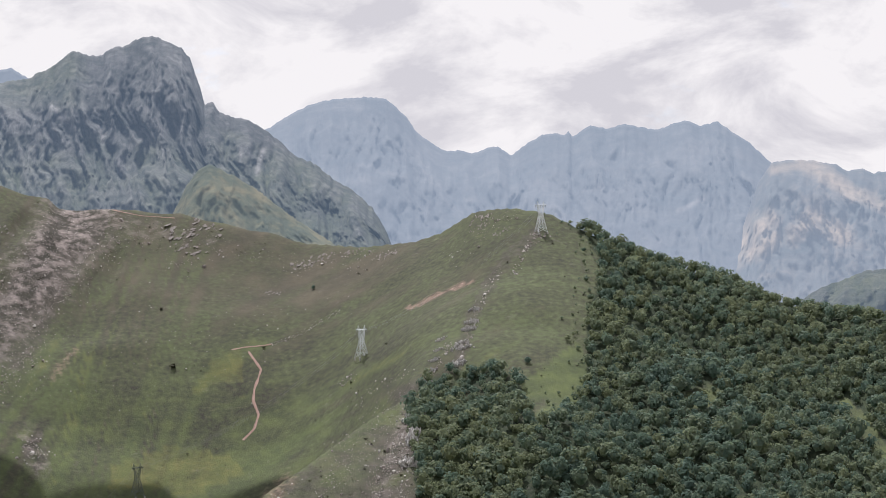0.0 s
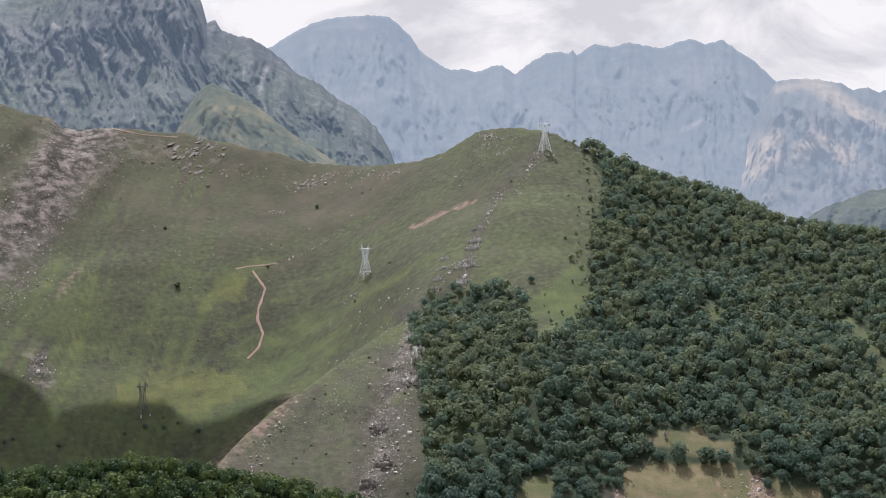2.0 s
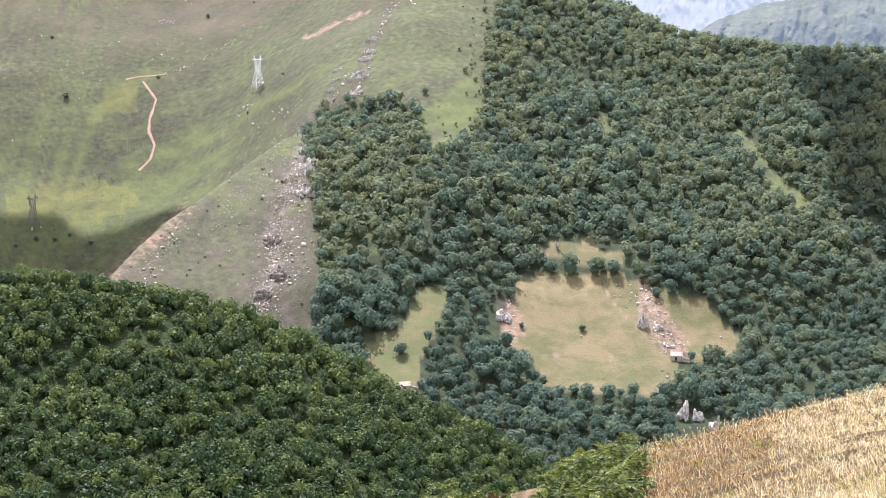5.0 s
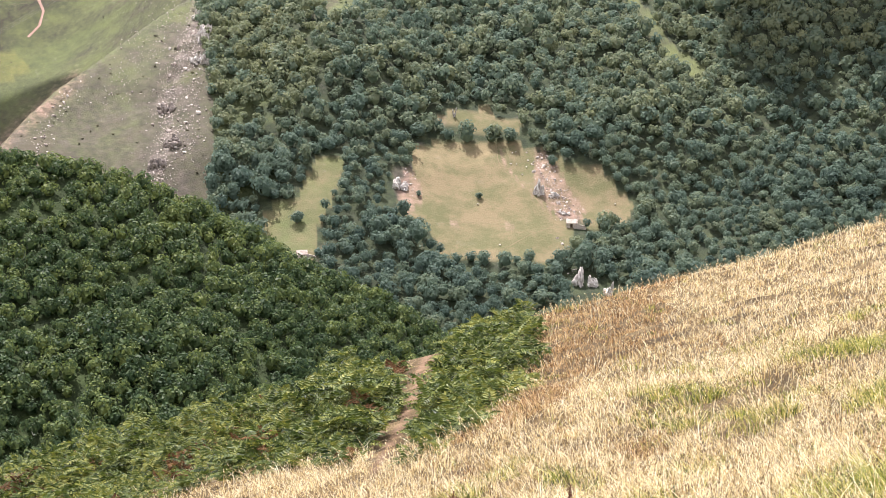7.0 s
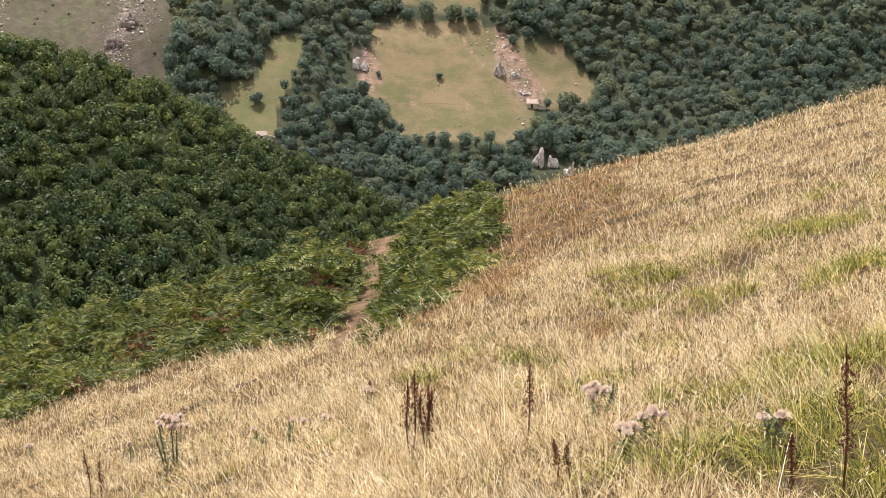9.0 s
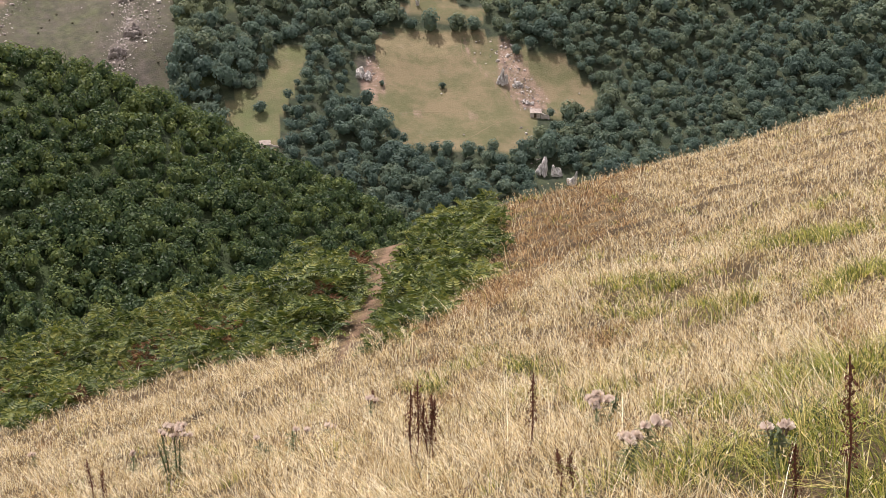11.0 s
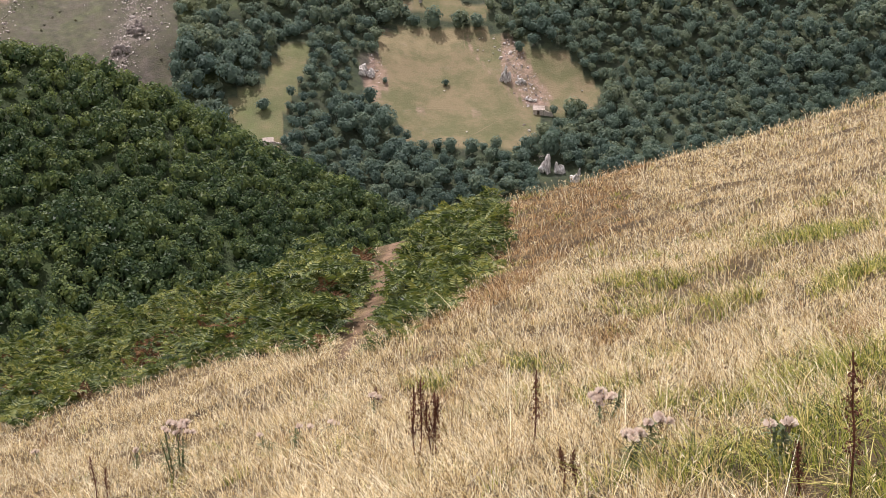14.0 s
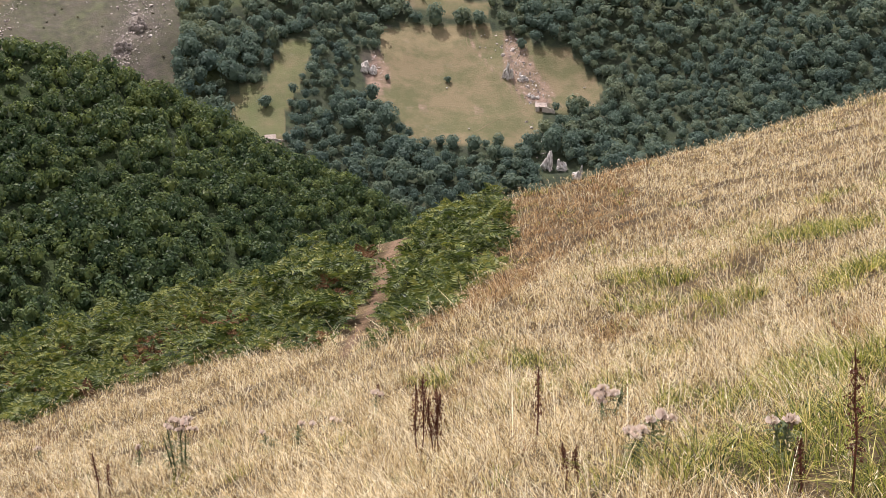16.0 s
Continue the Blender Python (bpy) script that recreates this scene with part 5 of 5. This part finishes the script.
def build_power_line():
    tower = build_pylon(M["steel"], "grey galvanised steel lattice pylon on the grassy hill")
    dull = build_pylon(M["dull_steel"], "dull green-grey lattice pylon on the valley floor")
    tower.matrix_basis = Matrix.Translation(PYLONS[0]) @ pose(0, 0, 0, 0, 0, 20)
    copy_thing(tower, Matrix.Translation(PYLONS[1]) @ pose(0, 0, 0, 0, 0, 33) @ Matrix.Diagonal((0.98,) * 3 + (1,)))
    dull.matrix_basis = Matrix.Translation(PYLONS[2]) @ pose(0, 0, 0, 0, 0, 41) @ Matrix.Diagonal((0.92,) * 3 + (1,))
    far = PYLONS[2] + (PYLONS[2] - PYLONS[1]) * 0.9 + Vector((0, 0, -40))
    stops_ = PYLONS + [far]
    for k in range(3):
        a, b = stops_[k], stops_[k + 1]
        side = Vector(((b - a).y, -(b - a).x, 0)).normalized()
        for s in (-4.8, 0, 4.8):
            bm = bmesh.new()
            prev = None
            for i in range(33):
                f = i / 32
                p = a.lerp(b, f) + side * s + Vector((0, 0, 21.8 - 4 * 13.0 * f * (1 - f)))
                if prev is not None:
                    beam(bm, prev, p, 0.04)
                prev = p
            me = bpy.data.meshes.new("power_cable")
            bm.to_mesh(me)
            bm.free()
            me.materials.append(M["cable"])
            tagged(new("power_cable", me), "thin grey sagging power cable between pylons", "cable", "power cables")


build_power_line()


# ---- barns, trees and sheep of the clearing ----
def box(bm, x0, x1, y0, y1, z0, z1):
    v = [bm.verts.new(p) for p in ((x0, y0, z0), (x1, y0, z0), (x1, y1, z0), (x0, y1, z0), (x0, y0, z1), (x1, y0, z1), (x1, y1, z1), (x0, y1, z1))]
    for f in ((3, 2, 1, 0), (4, 5, 6, 7), (0, 1, 5, 4), (1, 2, 6, 5), (2, 3, 7, 6), (3, 0, 4, 7)):
        bm.faces.new([v[i] for i in f])


def build_hut(a, e, turn, label, L=5.8, W=4.2, H=2.2):
    """A dry-stone barn with gable walls, a doorway, a roof of stone slates in courses and a ruined yard wall."""
    top = new("stone_hut")
    p = place(a, e, 750, 1100)
    top.matrix_basis = pose(p.x, p.y, p.z, 0, 0, turn)
    g = random.Random(int(a * 10))
    for y0, y1 in ((-W / 2, -W / 2 + 0.6), (W / 2 - 0.6, W / 2)):
        bm = bmesh.new()
        if y0 < 0:
            box(bm, -L / 2, -0.7, y0, y1, -2.5, H)
            box(bm, 0.7, L / 2, y0, y1, -2.5, H)
            box(bm, -0.7, 0.7, y0, y1, H - 0.4, H)
        else:
            box(bm, -L / 2, L / 2, y0, y1, -2.5, H)
        part("wall", bm, M["dry_stone"], top)
    for s in (-1, 1):
        bm = bmesh.new()
        x0, x1 = sorted((s * L / 2, s * (L / 2 - 0.6)))
        box(bm, x0, x1, -W / 2 + 0.6, W / 2 - 0.6, -2.5, H)
        v = [bm.verts.new(q) for q in ((x0, -W / 2 + 0.6, H), (x0, W / 2 - 0.6, H), (x0, 0, H + 1.7), (x1, -W / 2 + 0.6, H), (x1, W / 2 - 0.6, H), (x1, 0, H + 1.7))]
        for f in ((0, 2, 1), (3, 4, 5), (0, 3, 5, 2), (1, 2, 5, 4)):
            bm.faces.new([v[i] for i in f])
        part("gable", bm, M["dry_stone"], top)
    bm = bmesh.new()
    box(bm, -0.65, 0.65, -W / 2 + 0.2, -W / 2 + 0.3, -0.2, H - 0.45)
    part("door", bm, M["dark_wood"], top, "dark weathered plank door")
    for s in (-1, 1):
        roof = part("roof", bmesh.new(), M["roof"], top)
        bm = bmesh.new()
        for k in range(7):
            f0, f1 = k / 7, (k + 1.25) / 7
            y0, y1 = s * (W / 2 + 0.35) * (1 - f0), s * (W / 2 + 0.35) * max(0, 1 - f1)
            z0, z1 = H - 0.15 + 2.0 * f0, H - 0.15 + 2.0 * min(1, f1)
            x = -L / 2 - 0.3
            while x < L / 2 + 0.2:
                w = g.uniform(0.7, 1.2)
                dz = g.uniform(0.02, 0.10)
                q = [(x, y0, z0 + 0.12 + dz), (x + w, y0, z0 + 0.12 + dz), (x + w, y1, z1 + 0.05 + dz), (x, y1, z1 + 0.05 + dz)]
                up = [bm.verts.new(c) for c in q]
                dn = [bm.verts.new((c[0], c[1], c[2] - 0.12)) for c in q]
                bm.faces.new(up)
                bm.faces.new(dn[::-1])
                for i in range(4):
                    bm.faces.new((up[i], dn[i], dn[(i + 1) % 4], up[(i + 1) % 4]))
                x += w
        bmesh.ops.recalc_face_normals(bm, faces=bm.faces)
        bm.to_mesh(roof.data)
        bm.free()
    bm = bmesh.new()
    for k in range(9):
        box(bm, L / 2 + 0.2 + k * 0.55, L / 2 + 0.72 + k * 0.55, -W / 2, -W / 2 + 0.7, -2.5, 1.9 - 0.16 * k + g.uniform(-0.25, 0.25))
    part("yard_wall", bm, M["dry_stone"], top, "tumbled dry-stone yard wall")
    return tagged(top, label, "hut", "stone huts")


build_hut(*HUTS[0], -12, "small stone hut with slate roof and tumbled wall")
build_hut(*HUTS[1], 8, "small stone hut with pale slate roof beside the wood", 5.0, 3.8, 2.0)


def build_tree(a, e, radius, seed, label, name="tree", lo=750, hi=1700):
    """A lone tree: a tapered trunk, forking limbs and a loose crown."""
    g = random.Random(seed)
    p = place(a, e, lo, hi)
    top = new(name)
    top.location = p
    bm = bmesh.new()

    def limb(a_, b_, r0, r1):
        d = b_ - a_
        u = d.orthogonal().normalized()
        w = d.cross(u).normalized()
        rings = []
        for q, r in ((a_, r0), ((a_ + b_) / 2 + u * 0.05 * d.length, (r0 + r1) / 2), (b_, r1)):
            rings.append([bm.verts.new(q + (u * math.cos(t) + w * math.sin(t)) * r) for t in [i * math.tau / 7 for i in range(7)]])
        for k in range(2):
            for i in range(7):
                bm.faces.new((rings[k][i], rings[k][(i + 1) % 7], rings[k + 1][(i + 1) % 7], rings[k + 1][i]))
    fork = Vector((g.uniform(-0.1, 0.1), g.uniform(-0.1, 0.1), 0.55)) * radius
    limb(Vector((0, 0, -0.5)), fork, 0.09 * radius, 0.06 * radius)
    for k in range(5):
        t = k * math.tau / 5 + g.uniform(-0.3, 0.3)
        limb(fork, fork + Vector((math.cos(t) * 0.5, math.sin(t) * 0.5, g.uniform(0.5, 0.8))) * radius, 0.045 * radius, 0.012 * radius)
    part("trunk", bm, M["bark"], top)
    v = crown(420, 0.10, 900 + seed, 1.0) * radius + np.array([0, 0, -0.15 * radius])
    ob = mesh_from("crown", v, quads(v), M["far_leaf"], top)
    toned(ob, np.full(len(v), 0.35))
    return tagged(top, label, "tree", "lone trees")


build_tree(8.39, -12.14, 2.7, 1, "lone dark green tree standing in the mown meadow")
build_tree(1.93, -12.95, 5.0, 2, "round dark green tree in the small clearing")
build_tree(10.95, -10.95, 4.6, 3, "bushy green tree beside the limestone rocks")
build_tree(6.25, -12.05, 2.2, 4, "small green bush below the limestone rocks")
build_tree(2.9, -3.95, 3.4, 5, "small dark tree at the edge of the wood")
for k, (a_, e_) in enumerate([(-9.4, -8.6), (-9.9, -8.75), (-10.5, -8.7), (-11.2, -8.9), (-15.2, -9.0), (-4.5, -1.3), (-14.9, -8.9), (-13.4, -9.2), (-8.7, -8.9)]):
    build_tree(a_, e_, 1.8 + 0.4 * (k % 3), 10 + k, "dark green bush on the valley floor", lo=950)


def build_sheep():
    top = new("sheep")
    bm = bmesh.new()
    bmesh.ops.create_icosphere(bm, subdivisions=3, radius=1.0)
    for v in bm.verts:
        v.co = Vector((v.co.x * 0.58, v.co.y * 0.30, v.co.z * 0.32 + 0.62)) * (1 + 0.06 * noise.noise(v.co * 6))
    part("body", bm, M["wool"], top)
    bm = bmesh.new()
    bmesh.ops.create_icosphere(bm, subdivisions=2, radius=1.0)
    for v in bm.verts:
        v.co = Vector((v.co.x * 0.19 + 0.68, v.co.y * 0.10, v.co.z * 0.13 + 0.72 - v.co.x * 0.05))
    part("head", bm, M["hide"], top, "dark face")
    for x in (-0.35, 0.33):
        for y in (-0.15, 0.15):
            bm = bmesh.new()
            beam(bm, (x, y, 0), (x, y, 0.45), 0.09)
            part("leg", bm, M["hide"], top)
    return tagged(top, "white woolly sheep grazing on the meadow", "sheep", "sheep in the meadow")


def build_flock():
    g = random.Random(5)
    first = build_sheep()
    spots = [(9.55, -10.55), (9.67, -10.52), (9.7, -10.95), (9.5, -10.95), (10.05, -11.05), (9.15, -13.75), (12.9, -12.65), (13.2, -12.25), (8.35, -12.35), (9.9, -11.3)]
    for k, (a, e) in enumerate(spots):
        p = place(a, e, 750, 1100)
        m = pose(p.x, p.y, p.z, 0, 0, g.uniform(0, 360))
        if k:
            copy_thing(first, m)
        else:
            first.matrix_basis = m


build_flock()


# ---- tall weeds in the pasture ----
def stem_mesh(bm, pts, r):
    for k in range(len(pts) - 1):
        beam(bm, pts[k], pts[k + 1], 2 * r * (1 - 0.45 * k / len(pts)))


def build_dock(a, e, tall, stems, seed, label):
    """Dead dock: upright stems with crowded whorls of dry seed."""
    g = random.Random(seed)
    top = new("dock_plant")
    top.location = place(a, e, 6.5, 40)
    tagged(top, label, "weed", "dead dock stalks")
    for s in range(stems):
        h = tall * (1 if s == 0 else g.uniform(0.7, 0.98))
        x0, lean = (g.uniform(-0.14, 0.14) if stems > 1 else 0.0), g.uniform(-0.06, 0.06)
        pts = [Vector((x0 + lean * f * h + 0.012 * math.sin(5 * f + s), g.uniform(-0.01, 0.01), h * f - 0.04 * (f == 0))) for f in [i / 9 for i in range(10)]]
        bm = bmesh.new()
        stem_mesh(bm, pts, 0.0045)
        stalk = part("stem", bm, M["dock"], top)
        bm = bmesh.new()
        for k in range(320 if stems > 1 else 260):
            f = 0.36 + 0.58 * g.random()
            i = min(8, int(f * 9))
            p = pts[i].lerp(pts[i + 1], f * 9 - i)
            w = (0.045 * (1.25 - f) + 0.008) * min(1.0, 0.4 + tall * 0.8)
            q = p + Vector((g.gauss(0, w * 0.55), g.gauss(0, w * 0.55), g.gauss(0, 0.01)))
            r = g.uniform(0.006, 0.012) * min(1.0, 0.45 + tall * 0.7)
            d = [Vector((g.gauss(0, 1), g.gauss(0, 1), g.gauss(0, 1))).normalized() * r for _ in range(4)]
            vs = [bm.verts.new(q + v) for v in d]
            for t in ((0, 1, 2), (0, 2, 3), (0, 3, 1), (1, 3, 2)):
                bm.faces.new([vs[j] for j in t])
        tagged(part("seed_head", bm, M["dock"], stalk), kind="stuff")
    return top


def build_thistle(a, e, tall, heads, seed, label, bushy=1.0):
    """Thistle gone to seed: ribbed stem with spiny leaves and downy heads in a cluster."""
    g = random.Random(seed)
    top = new("thistle")
    top.location = place(a, e, 6.5, 40)
    tagged(top, label, "thistle", "thistles")
    n_stems = max(1, round(2.4 * bushy))
    for s in range(n_stems):
        x0, y0 = g.uniform(-0.07, 0.07) * bushy, g.uniform(-0.06, 0.06)
        h = tall * g.uniform(0.72, 0.9)
        bm = bmesh.new()
        pts = [Vector((x0 * (1 + f), y0 * (1 + f), h * f - 0.04 * (f == 0))) for f in (0, 0.25, 0.5, 0.75, 1)]
        stem_mesh(bm, pts, 0.006)
        stalk = part("stem", bm, M["thistle_green"], top)
        bm = bmesh.new()
        for k in range(30):
            f = g.uniform(0.12, 0.92)
            p, t, ln = Vector((x0 * (1 + f), y0 * (1 + f), h * f)), g.uniform(0, math.tau), g.uniform(0.06, 0.13) * (1.2 - 0.6 * f)
            d, u = Vector((math.cos(t), math.sin(t), g.uniform(0.1, 0.7))), Vector((-math.sin(t), math.cos(t), 0))
            edge = []
            for i in range(5):
                q = p + d * ln * i / 4 - Vector((0, 0, ln * 0.5 * (i / 4) ** 2))
                w = ln * (0.16 if i % 2 else 0.07) * (1 - i / 5)
                edge.append((bm.verts.new(q - u * w), bm.verts.new(q + u * w)))
            for i in range(4):
                bm.faces.new((edge[i][0], edge[i][1], edge[i + 1][1], edge[i + 1][0]))
        part("leaves", bm, M["thistle_green"], stalk)
    for k in range(heads):
        t, rr = g.uniform(0, math.tau), 0.10 * bushy * math.sqrt(g.random())
        p = Vector((math.cos(t) * rr, math.sin(t) * rr * 0.7, tall * g.uniform(0.86, 1.0) - rr * 0.5))
        bm = bmesh.new()
        beam(bm, p * 0.8 + Vector((0, 0, tall * 0.02)), p, 0.006)
        bmesh.ops.create_icosphere(bm, subdivisions=2, radius=0.013, matrix=Matrix.Translation(p))
        bur = part("flower_head", bm, M["thistle_bur"], top, "brown spiny bur")
        bm = bmesh.new()
        for i in range(90):
            d = Vector((g.gauss(0, 1), g.gauss(0, 1), abs(g.gauss(0.5, 0.7)))).normalized()
            u = d.orthogonal().normalized() * 0.006
            q = p + Vector((0, 0, 0.008)) + d * g.uniform(0.022, 0.04)
            vs = [bm.verts.new(c) for c in (p + Vector((0, 0, 0.006)), q - u, q + u)]
            bm.faces.new(vs)
        part("down", bm, M["thistle_down"], bur, "pale seed down")
    return top


build_dock(7.97, -25.15, 0.72, 5, 1, "clump of dead reddish-brown dock stalks")
build_dock(11.75, -24.8, 0.60, 1, 2, "single slender dead dock stalk")
build_dock(23.55, -26.0, 0.74, 1, 3, "tall dark dead dock stalk")
build_dock(-4.35, -26.1, 0.55, 2, 4, "dark dead dock stalks in straw")
build_dock(5.9, -23.4, 0.28, 1, 5, "short dead dock stalk")
build_dock(21.6, -26.2, 0.35, 1, 6, "short dead dock stalk")
build_dock(13.3, -26.0, 0.28, 2, 7, "short dead dock stalks")
DOWNY = "seeding thistle with pale downy heads"
build_thistle(-1.45, -25.3, 0.62, 18, 1, DOWNY, 1.6)
build_thistle(14.35, -23.9, 0.30, 14, 2, DOWNY, 1.1)
build_thistle(16.4, -24.5, 0.22, 5, 3, DOWNY, 0.7)
build_thistle(15.65, -25.1, 0.22, 7, 4, DOWNY, 0.8)
build_thistle(21.0, -24.7, 0.26, 5, 5, DOWNY, 0.7)
build_thistle(-3.2, -25.2, 0.36, 3, 6, DOWNY, 0.6)
build_thistle(1.75, -24.8, 0.28, 1, 7, "small green thistle plant", 0.8)
build_thistle(3.1, -24.8, 0.30, 2, 8, "small green thistle plant", 0.8)
build_thistle(5.8, -23.6, 0.28, 3, 9, DOWNY, 0.6)
build_thistle(-6.7, -24.6, 0.28, 4, 10, DOWNY, 0.7)
build_thistle(4.2, -24.3, 0.2, 2, 11, DOWNY, 0.6)


# ---- broken cloud over the basin and the far woods ----
def build_cloud(a, e, lo, hi, long, wide, seed):
    g = random.Random(seed)
    p = place(a, e, lo, hi)
    c = p + TO_SUN * (620 / TO_SUN.z)
    bm = bmesh.new()
    for k in range(14):
        q = Vector((g.gauss(0, 0.33) * long, g.gauss(0, 0.33) * wide, g.uniform(-8, 14)))
        bmesh.ops.create_icosphere(bm, subdivisions=3, radius=1.0, matrix=Matrix.Translation(q) @ Matrix.Diagonal((long * g.uniform(0.2, 0.36), wide * g.uniform(0.24, 0.4), g.uniform(18, 34), 1)))
    for v in bm.verts:
        v.co += Vector((1, 1, 0.5)) * 14 * noise.noise(v.co * 0.02) + Vector((1, 1, 1)) * 5 * noise.noise(v.co * 0.07)
        v.co.z = max(v.co.z, -16 + 3 * noise.noise(v.co * 0.05))
    me = bpy.data.meshes.new("cloud")
    bm.to_mesh(me)
    bm.free()
    me.materials.append(M["cloud"])
    ob = new("cloud", me)
    ob.location = c
    tagged(ob, "white flat-based cumulus cloud drifting above the hills", "cloud", "cumulus clouds")


build_cloud(-11.4, -10.15, 950, 1700, 200, 48, 1)
build_cloud(22.0, -5.6, 850, 1400, 115, 150, 2)


def motions():
    walk(cam, [(t, view(p, k, r)) for t, p, k, r in PATH], EXPOSURES)


motions()
